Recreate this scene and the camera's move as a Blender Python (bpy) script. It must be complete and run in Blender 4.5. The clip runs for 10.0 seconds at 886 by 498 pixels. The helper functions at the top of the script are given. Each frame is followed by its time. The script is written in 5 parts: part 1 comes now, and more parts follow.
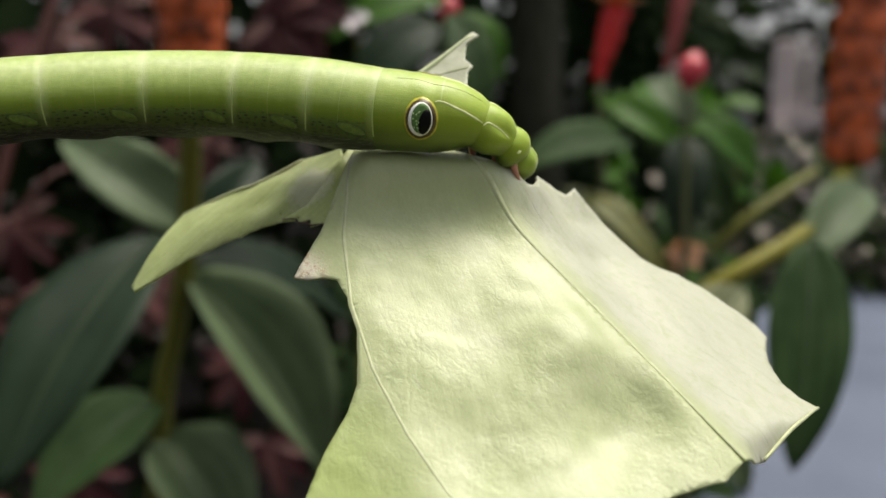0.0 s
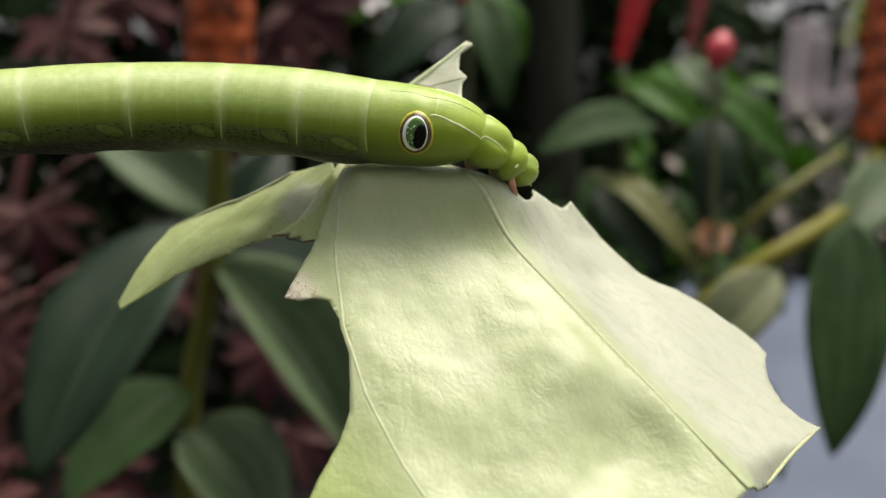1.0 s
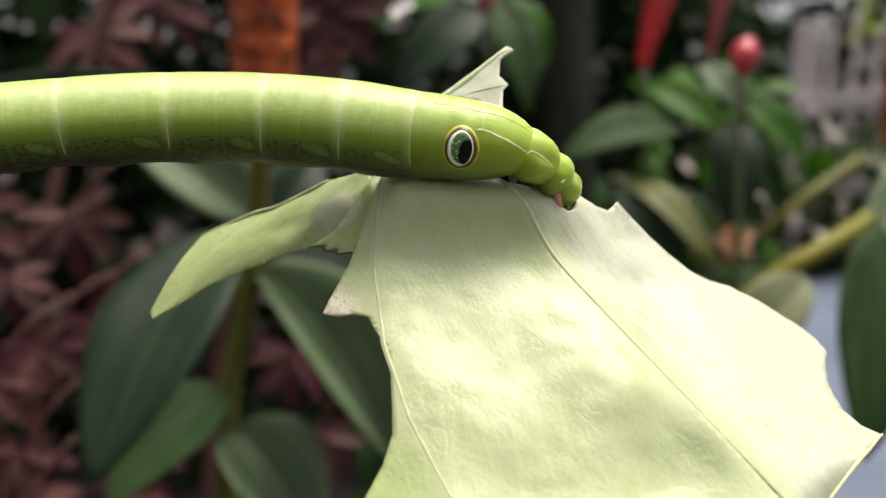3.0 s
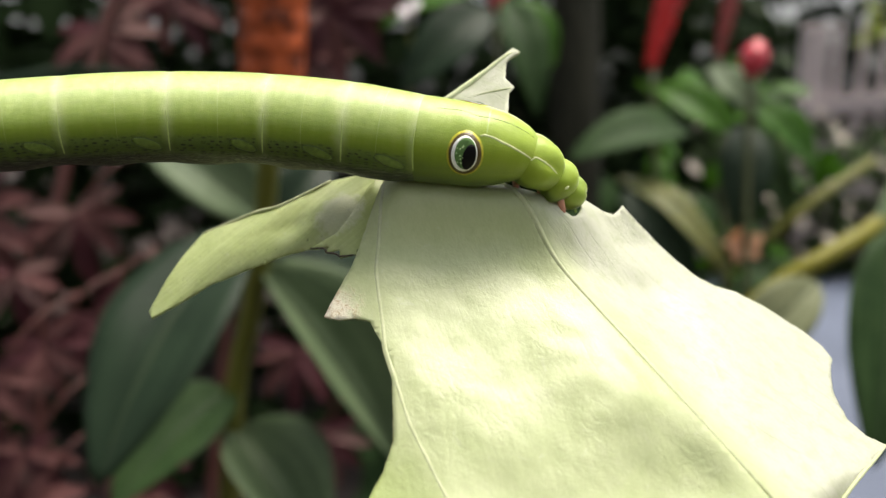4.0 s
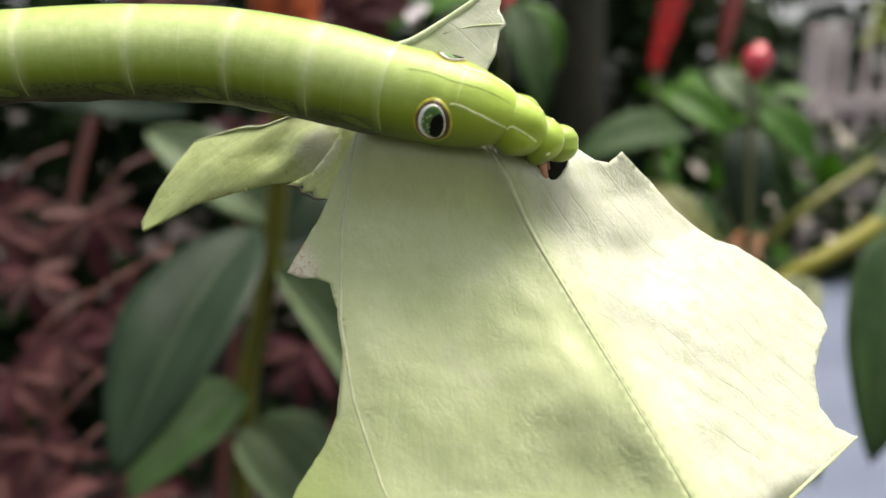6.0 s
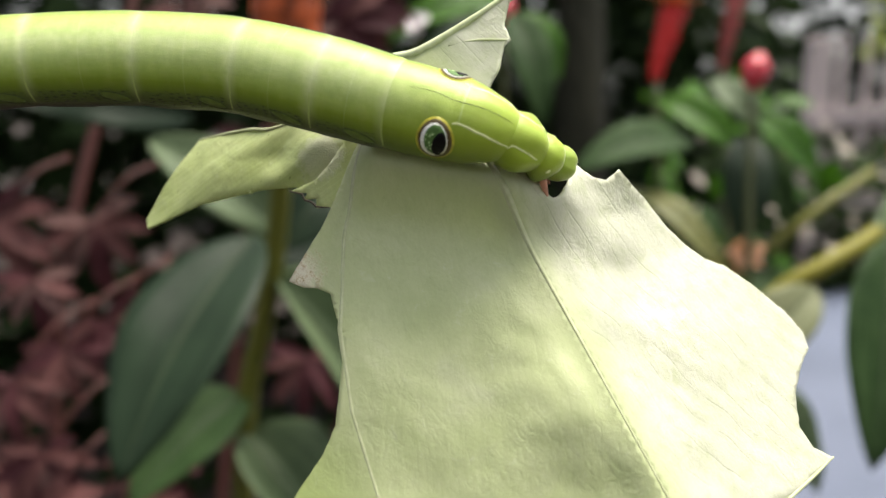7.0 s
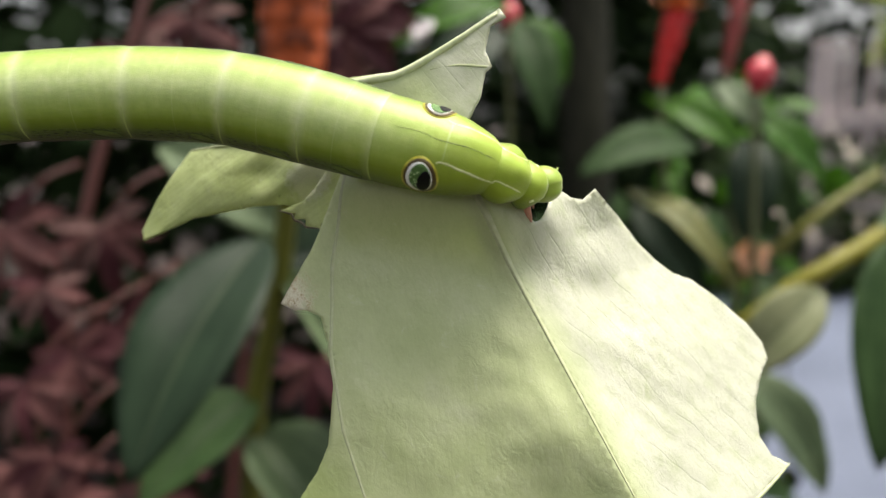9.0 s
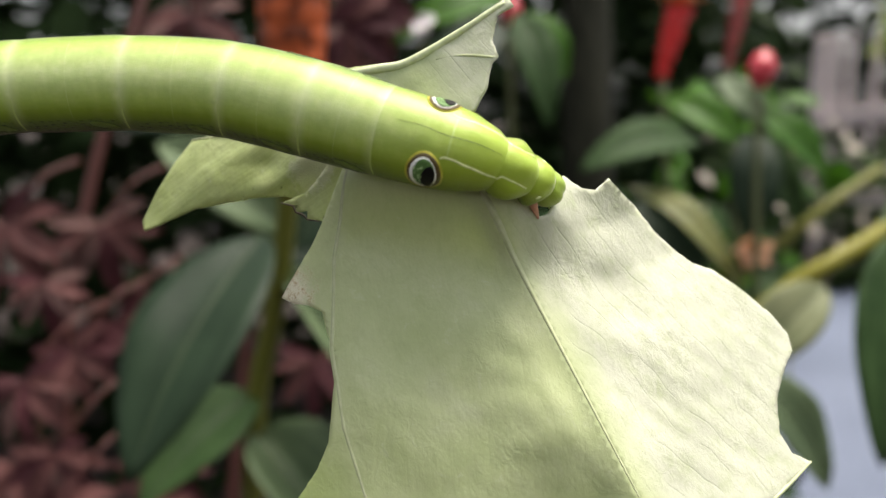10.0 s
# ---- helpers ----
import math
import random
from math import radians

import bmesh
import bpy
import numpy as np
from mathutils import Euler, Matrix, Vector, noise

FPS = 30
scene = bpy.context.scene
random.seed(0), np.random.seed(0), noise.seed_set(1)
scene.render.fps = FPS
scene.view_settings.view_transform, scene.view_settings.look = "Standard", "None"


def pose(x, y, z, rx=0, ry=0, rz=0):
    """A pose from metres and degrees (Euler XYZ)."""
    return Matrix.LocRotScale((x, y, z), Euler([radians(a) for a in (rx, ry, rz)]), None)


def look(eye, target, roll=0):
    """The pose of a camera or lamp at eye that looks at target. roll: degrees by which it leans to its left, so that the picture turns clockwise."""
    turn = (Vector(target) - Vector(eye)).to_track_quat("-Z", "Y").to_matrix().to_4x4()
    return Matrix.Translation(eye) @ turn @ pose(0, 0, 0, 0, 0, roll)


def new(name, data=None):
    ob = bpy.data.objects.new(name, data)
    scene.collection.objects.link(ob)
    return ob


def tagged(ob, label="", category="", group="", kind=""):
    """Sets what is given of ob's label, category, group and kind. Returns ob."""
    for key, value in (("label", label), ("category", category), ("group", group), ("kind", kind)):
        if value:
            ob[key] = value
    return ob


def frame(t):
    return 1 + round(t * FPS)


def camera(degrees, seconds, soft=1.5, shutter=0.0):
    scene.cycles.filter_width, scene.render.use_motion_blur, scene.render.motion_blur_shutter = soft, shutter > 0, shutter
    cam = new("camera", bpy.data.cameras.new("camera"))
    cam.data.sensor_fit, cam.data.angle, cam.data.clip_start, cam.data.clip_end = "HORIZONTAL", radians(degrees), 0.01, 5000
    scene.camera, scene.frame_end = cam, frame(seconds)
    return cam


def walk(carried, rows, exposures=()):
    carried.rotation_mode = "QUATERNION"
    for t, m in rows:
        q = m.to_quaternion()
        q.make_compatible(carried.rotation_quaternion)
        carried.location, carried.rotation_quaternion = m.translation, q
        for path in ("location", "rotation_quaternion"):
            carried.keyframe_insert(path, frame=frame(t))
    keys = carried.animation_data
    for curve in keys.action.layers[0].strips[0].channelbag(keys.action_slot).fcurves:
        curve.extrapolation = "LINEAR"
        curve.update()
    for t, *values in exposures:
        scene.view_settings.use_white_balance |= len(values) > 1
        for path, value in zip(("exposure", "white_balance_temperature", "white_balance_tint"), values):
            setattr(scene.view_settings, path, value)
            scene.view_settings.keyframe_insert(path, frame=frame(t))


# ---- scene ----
# Camera: a phone held close to the leaf, its lens focused a hand's width away.
cam = camera(51.0, 10.0, soft=1.5)
cam.data.dof.use_dof = True
cam.data.dof.focus_distance = 0.133
cam.data.dof.aperture_fstop = 14.5
walk(cam, [
    (0, pose(0.03329, 0.00005, 0.89832, 80.817, -0.784, -0.559)),
    (0.5, pose(0.03023, 0.00617, 0.89848, 80.460, -0.875, -0.579)),
    (1, pose(0.01909, 0.00974, 0.89520, 79.979, -0.305, -0.117)),
    (1.5, pose(0.01047, 0.00414, 0.89603, 80.065, 0.153, -0.360)),
    (2, pose(0.00384, -0.00220, 0.90024, 80.192, 0.364, -0.050)),
    (2.5, pose(0.00000, 0.00000, 0.90000, 80.000, 0.000, 0.000)),
    (4, pose(-0.00378, 0.00667, 0.90075, 79.918, -0.756, 0.444)),
    (4.5, pose(-0.00532, 0.00458, 0.90045, 80.021, -0.822, 0.563)),
    (5, pose(-0.00446, -0.00002, 0.90031, 80.197, -0.607, 0.629)),
    (5.5, pose(-0.00178, -0.00302, 0.89998, 80.318, -0.227, 0.664)),
    (6, pose(-0.00518, -0.00657, 0.90261, 79.949, -0.771, 0.732)),
    (7.5, pose(-0.00483, -0.01191, 0.89991, 81.005, -0.573, 0.927)),
    (8, pose(-0.00583, -0.01523, 0.90068, 81.056, -0.483, 1.097)),
    (8.5, pose(-0.00580, -0.01571, 0.89983, 81.129, -0.381, 0.931)),
    (9, pose(-0.00444, -0.01456, 0.89921, 81.063, -0.349, 1.170)),
    (9.5, pose(-0.00650, -0.01499, 0.89947, 80.932, -0.406, 1.313)),
    (10, pose(-0.00409, -0.01175, 0.89930, 80.785, -0.195, 1.245)),
], exposures=[(0, -0.33), (0.5, -0.62), (1.0, -0.30), (1.5, -0.04), (2.5, -0.03), (4.0, 0.10), (5.0, 0.17), (5.5, 0.36), (6.0, 0.32), (7.3, 0.43), (8.0, 0.30), (10.0, 0.36)])

# ---------------------------------------------------------------- light
world = bpy.data.worlds.new("overcast_sky")
scene.world = world
world.use_nodes = True
_nt = world.node_tree
_sky = _nt.nodes.new("ShaderNodeTexSky")
_sky.sky_type = "NISHITA"
_sky.sun_disc = False
_sky.sun_elevation = radians(75)
_sky.sun_rotation = radians(66)
_sky.air_density, _sky.dust_density = 1.0, 5.0
_grey = _nt.nodes.new("ShaderNodeHueSaturation")    # thin cloud takes most of the blue
_grey.inputs["Saturation"].default_value = 0.2
_nt.links.new(_sky.outputs[0], _grey.inputs["Color"])
_nt.links.new(_grey.outputs[0], _nt.nodes["Background"].inputs[0])
_nt.nodes["Background"].inputs[1].default_value = 0.215
sun = new("sun", bpy.data.lights.new("sun", "SUN"))
sun.data.energy, sun.data.angle, sun.data.color = 4.6, radians(32), (1.0, 0.90, 0.78)
sun.matrix_world = look((0.50, 0.20, 2.2), (0, 0, 0))

# ---------------------------------------------------------------- materials


def mat(name, rough=0.5, spec=0.5):
    m = bpy.data.materials.new(name)
    m.use_nodes = True
    b = m.node_tree.nodes["Principled BSDF"]
    b.inputs["Roughness"].default_value = rough
    b.inputs["Specular IOR Level"].default_value = spec
    return m, m.node_tree, b


def node(nt, kind, **values):
    n = nt.nodes.new("ShaderNode" + kind)
    for key, val in values.items():
        n.inputs[key.replace("_", " ")].default_value = val
    return n


def ramp(nt, fac, stops):
    n = nt.nodes.new("ShaderNodeValToRGB")
    els = n.color_ramp.elements
    while len(els) < len(stops):
        els.new(0.5)
    for e, (p, c) in zip(els, stops):
        e.position, e.color = p, (*c, 1)
    nt.links.new(fac, n.inputs[0])
    return n.outputs[0]


def mixc(nt, fac, a, b, mode="MIX"):
    n = nt.nodes.new("ShaderNodeMix")
    n.data_type, n.blend_type = "RGBA", mode
    for sock, val in ((n.inputs[0], fac), (n.inputs[6], a), (n.inputs[7], b)):
        if isinstance(val, (int, float)):
            sock.default_value = val
        elif isinstance(val, tuple):
            sock.default_value = (*val, 1)
        else:
            nt.links.new(val, sock)
    return n.outputs[2]


def calc(nt, op, a, b=0.0, clamp=False):
    n = nt.nodes.new("ShaderNodeMath")
    n.operation, n.use_clamp = op, clamp
    for sock, val in ((n.inputs[0], a), (n.inputs[1], b)):
        if isinstance(val, (int, float)):
            sock.default_value = val
        else:
            nt.links.new(val, sock)
    return n.outputs[0]


def noise_tex(nt, vec, scale, detail=4.0, rough=0.55, dist=0.0):
    n = node(nt, "TexNoise", Scale=scale, Detail=detail, Roughness=rough, Distortion=dist)
    if vec is not None:
        nt.links.new(vec, n.inputs["Vector"])
    return n.outputs[0]


def scaled(nt, vec, s, rot=(0, 0, 0)):
    n = nt.nodes.new("ShaderNodeMapping")
    n.inputs["Scale"].default_value, n.inputs["Rotation"].default_value = s, rot
    nt.links.new(vec, n.inputs[0])
    return n.outputs[0]


def coords(nt, which):
    return nt.nodes.new("ShaderNodeTexCoord").outputs[which]


def bump(nt, b, height, strength, dist=0.001):
    n = node(nt, "Bump", Strength=strength, Distance=dist)
    nt.links.new(height, n.inputs["Height"])
    nt.links.new(n.outputs[0], b.inputs["Normal"])
    return n.outputs[0]


def see_through(nt, b, colour, amount):
    """Light shining through a thin leaf."""
    t = nt.nodes.new("ShaderNodeBsdfTranslucent")
    if isinstance(colour, tuple):
        t.inputs[0].default_value = (*colour, 1)
    else:
        nt.links.new(colour, t.inputs[0])
    mx = nt.nodes.new("ShaderNodeMixShader")
    mx.inputs[0].default_value = amount
    nt.links.new(b.outputs[0], mx.inputs[1])
    nt.links.new(t.outputs[0], mx.inputs[2])
    nt.links.new(mx.outputs[0], nt.nodes["Material Output"].inputs[0])


def underside_mat(name="leaf_underside", lo=(0.49, 0.555, 0.275), mid=(0.565, 0.615, 0.345), hi=(0.64, 0.67, 0.445), long_grain=0.0):
    """Pale waxy underside of the eaten leaf; UV is millimetres along and across it, over 100."""
    m, nt, b = mat(name, 0.40, 0.7)
    uv = coords(nt, "UV")
    blotch = noise_tex(nt, scaled(nt, uv, (9, 9, 1)), 1.0, 5)
    fine = noise_tex(nt, scaled(nt, uv, (60, 90, 1), (0, 0, 0.5)), 1.0, 6, 0.65)
    grain = noise_tex(nt, scaled(nt, uv, (420, 420, 1)), 1.0, 2)
    c = ramp(nt, blotch, [(0.3, lo), (0.55, mid), (0.75, hi)])
    c = mixc(nt, calc(nt, "MULTIPLY", calc(nt, "SUBTRACT", fine, 0.47, True), 1.0, True), c, (0.50, 0.56, 0.29))
    # long side veins that leave the midrib at a narrow angle and bend outwards
    sep = nt.nodes.new("ShaderNodeSeparateXYZ")
    nt.links.new(uv, sep.inputs[0])
    along, off = sep.outputs[0], calc(nt, "ABSOLUTE", sep.outputs[1])
    slant = calc(nt, "SUBTRACT", off, calc(nt, "MULTIPLY", along, calc(nt, "ADD", 0.20, calc(nt, "MULTIPLY", off, 0.5))))
    sway = noise_tex(nt, scaled(nt, uv, (7, 9, 1)), 1.0, 2, 0.5)
    phase = calc(nt, "ADD", calc(nt, "MULTIPLY", slant, 118.0), calc(nt, "MULTIPLY", sway, 5.0))
    lines = calc(nt, "ABSOLUTE", calc(nt, "SINE", phase))
    patch = calc(nt, "MULTIPLY", calc(nt, "SUBTRACT", noise_tex(nt, scaled(nt, uv, (12, 16, 1)), 1.0, 4, 0.65), 0.43), 6.0, True)
    vein = calc(nt, "MULTIPLY", calc(nt, "POWER", calc(nt, "SUBTRACT", 1.0, lines), 14.0), patch)
    brush = nt.nodes.new("ShaderNodeCombineXYZ")
    nt.links.new(calc(nt, "MULTIPLY", slant, 230.0), brush.inputs[0])
    nt.links.new(calc(nt, "MULTIPLY", along, 28.0), brush.inputs[1])
    streaks = noise_tex(nt, brush.outputs[0], 1.0, 4, 0.6)
    wrinkle = noise_tex(nt, scaled(nt, uv, (55, 75, 1), (0, 0, 0.6)), 1.0, 4, 0.6, 0.8)
    rough_patch = calc(nt, "MULTIPLY", calc(nt, "SUBTRACT", noise_tex(nt, scaled(nt, uv, (8, 8, 1), (0, 0, 1.1)), 1.0, 2), 0.38), 4.0, True)
    c = mixc(nt, calc(nt, "MULTIPLY", calc(nt, "SUBTRACT", streaks, 0.42, True), 0.35), c, (0.38, 0.44, 0.22))
    # the flapping half catches more light; that whiteness is painted into its colour
    lit_half = calc(nt, "MULTIPLY", calc(nt, "SUBTRACT", 0.0, sep.outputs[1]), 20.0, True)
    c = mixc(nt, calc(nt, "MULTIPLY", lit_half, 0.85), c, mixc(nt, fine, (0.69, 0.685, 0.60), (0.59, 0.595, 0.49)))
    cell = nt.nodes.new("ShaderNodeTexVoronoi")
    cell.voronoi_dimensions, cell.feature = "2D", "DISTANCE_TO_EDGE"
    cell.inputs["Scale"].default_value = 1.0
    nt.links.new(scaled(nt, uv, (70, 105, 1), (0, 0, 0.4)), cell.inputs["Vector"])
    net = calc(nt, "SUBTRACT", 1.0, calc(nt, "MULTIPLY", cell.outputs["Distance"], 9.0), True)      # the finest net of veins
    c = mixc(nt, calc(nt, "MULTIPLY", net, 0.05), c, (0.36, 0.42, 0.20))
    c = mixc(nt, calc(nt, "MULTIPLY", vein, calc(nt, "ADD", 0.05, calc(nt, "MULTIPLY", lit_half, 0.42))), c, (0.27, 0.31, 0.16))
    # soft green mottling in two sizes
    mottle = noise_tex(nt, scaled(nt, uv, (34, 44, 1), (0, 0, 0.5)), 1.0, 6, 0.7, 0.6)
    speck = noise_tex(nt, scaled(nt, uv, (170, 210, 1)), 1.0, 3, 0.6)
    c = mixc(nt, calc(nt, "MULTIPLY", calc(nt, "SUBTRACT", mottle, 0.48, True), 2.1, True), c, (0.40, 0.47, 0.21))
    c = mixc(nt, calc(nt, "MULTIPLY", calc(nt, "SUBTRACT", speck, 0.50, True), 1.1, True), c, (0.42, 0.48, 0.25))
    c = mixc(nt, calc(nt, "MULTIPLY", calc(nt, "SUBTRACT", 0.40, mottle, True), 3.0, True), c, (0.74, 0.76, 0.60))
    # the old margin past the side vein stays greener
    rimgreen = calc(nt, "MULTIPLY", calc(nt, "SUBTRACT", sep.outputs[1], 0.315), 9.0, True)
    c = mixc(nt, calc(nt, "MULTIPLY", rimgreen, calc(nt, "MULTIPLY", calc(nt, "MULTIPLY", calc(nt, "SUBTRACT", along, 0.1), 8.0, True), 0.6)), c, (0.42, 0.53, 0.13))
    # the dried brown corner
    dist = nt.nodes.new("ShaderNodeVectorMath")
    dist.operation = "DISTANCE"
    nt.links.new(uv, dist.inputs[0])
    dist.inputs[1].default_value = (-0.013, 0.322, 0)
    wob = calc(nt, "ADD", dist.outputs["Value"], calc(nt, "MULTIPLY", calc(nt, "SUBTRACT", fine, 0.5), 0.06))
    dry = calc(nt, "MULTIPLY", calc(nt, "SUBTRACT", 0.056, wob), 40.0, True)
    c = mixc(nt, calc(nt, "MULTIPLY", dry, 0.95), c, ramp(nt, calc(nt, "ADD", calc(nt, "MULTIPLY", grain, 0.45), calc(nt, "MULTIPLY", fine, 0.55)), [(0.34, (0.22, 0.12, 0.05)), (0.43, (0.58, 0.45, 0.28)), (0.52, (0.84, 0.79, 0.66))]))
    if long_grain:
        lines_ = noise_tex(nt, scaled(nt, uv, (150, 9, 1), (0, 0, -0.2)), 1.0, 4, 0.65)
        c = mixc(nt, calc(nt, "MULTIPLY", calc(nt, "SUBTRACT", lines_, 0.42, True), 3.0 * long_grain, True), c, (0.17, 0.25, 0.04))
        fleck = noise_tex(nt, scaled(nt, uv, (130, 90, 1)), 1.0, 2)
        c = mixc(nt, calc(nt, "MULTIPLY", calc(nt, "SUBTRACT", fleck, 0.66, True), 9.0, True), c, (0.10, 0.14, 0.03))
    # a dry silvery scar where the strip was rasped
    far = nt.nodes.new("ShaderNodeVectorMath")
    far.operation = "DISTANCE"
    nt.links.new(uv, far.inputs[0])
    far.inputs[1].default_value = (-0.172, 0.205, 0)
    scar = calc(nt, "MULTIPLY", calc(nt, "SUBTRACT", 0.042, calc(nt, "ADD", far.outputs["Value"], calc(nt, "MULTIPLY", calc(nt, "SUBTRACT", fine, 0.5), 0.05))), 60.0, True)
    c = mixc(nt, calc(nt, "MULTIPLY", scar, 0.65), c, mixc(nt, grain, (0.56, 0.58, 0.42), (0.82, 0.82, 0.72)))
    nt.links.new(c, b.inputs["Base Color"])
    hgt = calc(nt, "ADD", calc(nt, "MULTIPLY", fine, 0.35), calc(nt, "SUBTRACT", calc(nt, "MULTIPLY", grain, 0.06), calc(nt, "MULTIPLY", net, 0.025)))
    hgt = calc(nt, "ADD", hgt, calc(nt, "MULTIPLY", calc(nt, "MULTIPLY", wrinkle, rough_patch), calc(nt, "ADD", 1.1, calc(nt, "MULTIPLY", lit_half, 0.9))))
    hgt = calc(nt, "ADD", hgt, calc(nt, "MULTIPLY", streaks, 0.2))
    hgt = calc(nt, "SUBTRACT", hgt, calc(nt, "MULTIPLY", vein, calc(nt, "ADD", 0.06, calc(nt, "MULTIPLY", lit_half, 0.5))))
    hgt = calc(nt, "ADD", hgt, calc(nt, "MULTIPLY", calc(nt, "MULTIPLY", calc(nt, "ADD", scar, dry), grain), 1.3))
    bump(nt, b, hgt, 0.30, 0.0006)
    see_through(nt, b, mixc(nt, 0.6, c, (0.60, 0.68, 0.26)), 0.34)
    return m


def rib_mat(name, col, col2, rough=0.5):
    m, nt, b = mat(name, rough, 0.25)
    ob = coords(nt, "Object")
    n = noise_tex(nt, ob, 900.0, 4)
    nt.links.new(ramp(nt, n, [(0.3, col), (0.7, col2)]), b.inputs["Base Color"])
    bump(nt, b, n, 0.2, 0.0004)
    return m


SHADE_FROM = 8.6     # centimetres along the body


def skin_mat(name, dark=True, deep=0.0):
    """Caterpillar skin; UV is centimetres along the body and the angle from the back over pi; the map Seg holds millimetres past the nearest ring."""
    m, nt, b = mat(name, 0.42, 0.5)
    uv = coords(nt, "UV")
    sep = nt.nodes.new("ShaderNodeSeparateXYZ")
    nt.links.new(uv, sep.inputs[0])
    u, v = sep.outputs[0], calc(nt, "ABSOLUTE", sep.outputs[1])
    mott = noise_tex(nt, scaled(nt, uv, (6, 11, 1)), 1.0, 5, 0.6)
    streak = noise_tex(nt, scaled(nt, uv, (5, 45, 1)), 1.0, 4)
    fine = noise_tex(nt, scaled(nt, uv, (60, 120, 1)), 1.0, 3)
    hoops = noise_tex(nt, scaled(nt, uv, (7, 1.6, 1)), 1.0, 3, 0.5)      # faint creases round the body
    c = ramp(nt, calc(nt, "ADD", calc(nt, "MULTIPLY", mott, 0.55), calc(nt, "ADD", calc(nt, "MULTIPLY", streak, 0.2), calc(nt, "MULTIPLY", hoops, 0.25))),
             [(0.30, (0.205, 0.315, 0.016)), (0.5, (0.265, 0.385, 0.026)), (0.70, (0.35, 0.46, 0.060))])
    # deeper head green: the shade it hangs in, put into the colour
    if deep:
        c = mixc(nt, deep, c, (0.15, 0.24, 0.035))
    # countershading, deepened so the body's shade below sits in the colour
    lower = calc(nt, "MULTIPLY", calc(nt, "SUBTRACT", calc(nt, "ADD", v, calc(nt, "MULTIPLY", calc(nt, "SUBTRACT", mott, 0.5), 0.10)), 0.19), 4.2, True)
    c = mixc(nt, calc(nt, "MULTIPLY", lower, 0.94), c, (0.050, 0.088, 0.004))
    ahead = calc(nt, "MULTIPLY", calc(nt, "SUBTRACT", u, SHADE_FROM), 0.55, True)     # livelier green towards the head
    # back paled towards white: sky light from above painted into the skin
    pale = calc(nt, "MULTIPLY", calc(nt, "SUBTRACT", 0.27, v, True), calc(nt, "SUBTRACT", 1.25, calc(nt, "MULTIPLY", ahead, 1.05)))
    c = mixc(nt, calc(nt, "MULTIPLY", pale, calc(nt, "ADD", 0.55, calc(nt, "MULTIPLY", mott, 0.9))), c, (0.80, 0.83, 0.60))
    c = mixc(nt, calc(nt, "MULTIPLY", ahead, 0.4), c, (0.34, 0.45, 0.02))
    hgt = calc(nt, "ADD", calc(nt, "MULTIPLY", streak, 0.25), calc(nt, "ADD", calc(nt, "MULTIPLY", fine, 0.3), calc(nt, "MULTIPLY", hoops, 0.5)))
    if dark:
        seg = nt.nodes.new("ShaderNodeUVMap")
        seg.uv_map = "Seg"
        cut = nt.nodes.new("ShaderNodeSeparateXYZ")
        nt.links.new(seg.outputs[0], cut.inputs[0])
        past = cut.outputs[0]
        near = calc(nt, "ABSOLUTE", calc(nt, "ADD", past, calc(nt, "MULTIPLY", calc(nt, "SUBTRACT", mott, 0.5), 0.9)))
        band = calc(nt, "POWER", calc(nt, "SUBTRACT", 1.0, calc(nt, "MULTIPLY", near, 0.62), True), 1.6)       # the pale soft ring between two segments
        high = calc(nt, "SUBTRACT", 1.0, calc(nt, "MULTIPLY", lower, 0.75))
        c = mixc(nt, calc(nt, "MULTIPLY", calc(nt, "MULTIPLY", band, high), 0.34), c, (0.74, 0.80, 0.48))
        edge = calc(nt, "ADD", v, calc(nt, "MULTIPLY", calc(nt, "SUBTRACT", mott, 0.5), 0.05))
        # flank and belly keep their markings; underside shade is painted in with them
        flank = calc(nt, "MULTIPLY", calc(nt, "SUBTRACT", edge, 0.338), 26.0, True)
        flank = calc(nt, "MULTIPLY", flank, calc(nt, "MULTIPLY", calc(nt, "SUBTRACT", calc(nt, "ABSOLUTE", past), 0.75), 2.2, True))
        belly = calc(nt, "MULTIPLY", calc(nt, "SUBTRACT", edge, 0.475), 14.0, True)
        bloom = calc(nt, "MULTIPLY", calc(nt, "SUBTRACT", 0.43, edge, True), 7.0, True)
        dash = nt.nodes.new("ShaderNodeTexVoronoi")
        dash.voronoi_dimensions = "2D"
        dash.inputs["Scale"].default_value = 1.0
        dash.inputs["Randomness"].default_value = 0.55
        nt.links.new(scaled(nt, uv, (7.5, 34, 1)), dash.inputs["Vector"])
        dots = calc(nt, "MULTIPLY", calc(nt, "SUBTRACT", 0.33, dash.outputs["Distance"]), 7.0, True)
        rows_ = calc(nt, "MULTIPLY", calc(nt, "SUBTRACT", noise_tex(nt, scaled(nt, uv, (9, 22, 1)), 1.0, 2), 0.40), 7.0, True)
        grey = mixc(nt, fine, (0.045, 0.085, 0.006), (0.11, 0.165, 0.028))
        grey = mixc(nt, calc(nt, "MULTIPLY", bloom, 0.5), grey, (0.21, 0.29, 0.085))
        c = mixc(nt, calc(nt, "MULTIPLY", flank, 0.85), c, grey)
        c = mixc(nt, calc(nt, "MULTIPLY", calc(nt, "MULTIPLY", flank, rows_), calc(nt, "MULTIPLY", dots, 0.9)), c, (0.012, 0.018, 0.006))
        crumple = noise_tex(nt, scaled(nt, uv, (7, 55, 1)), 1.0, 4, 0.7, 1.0)
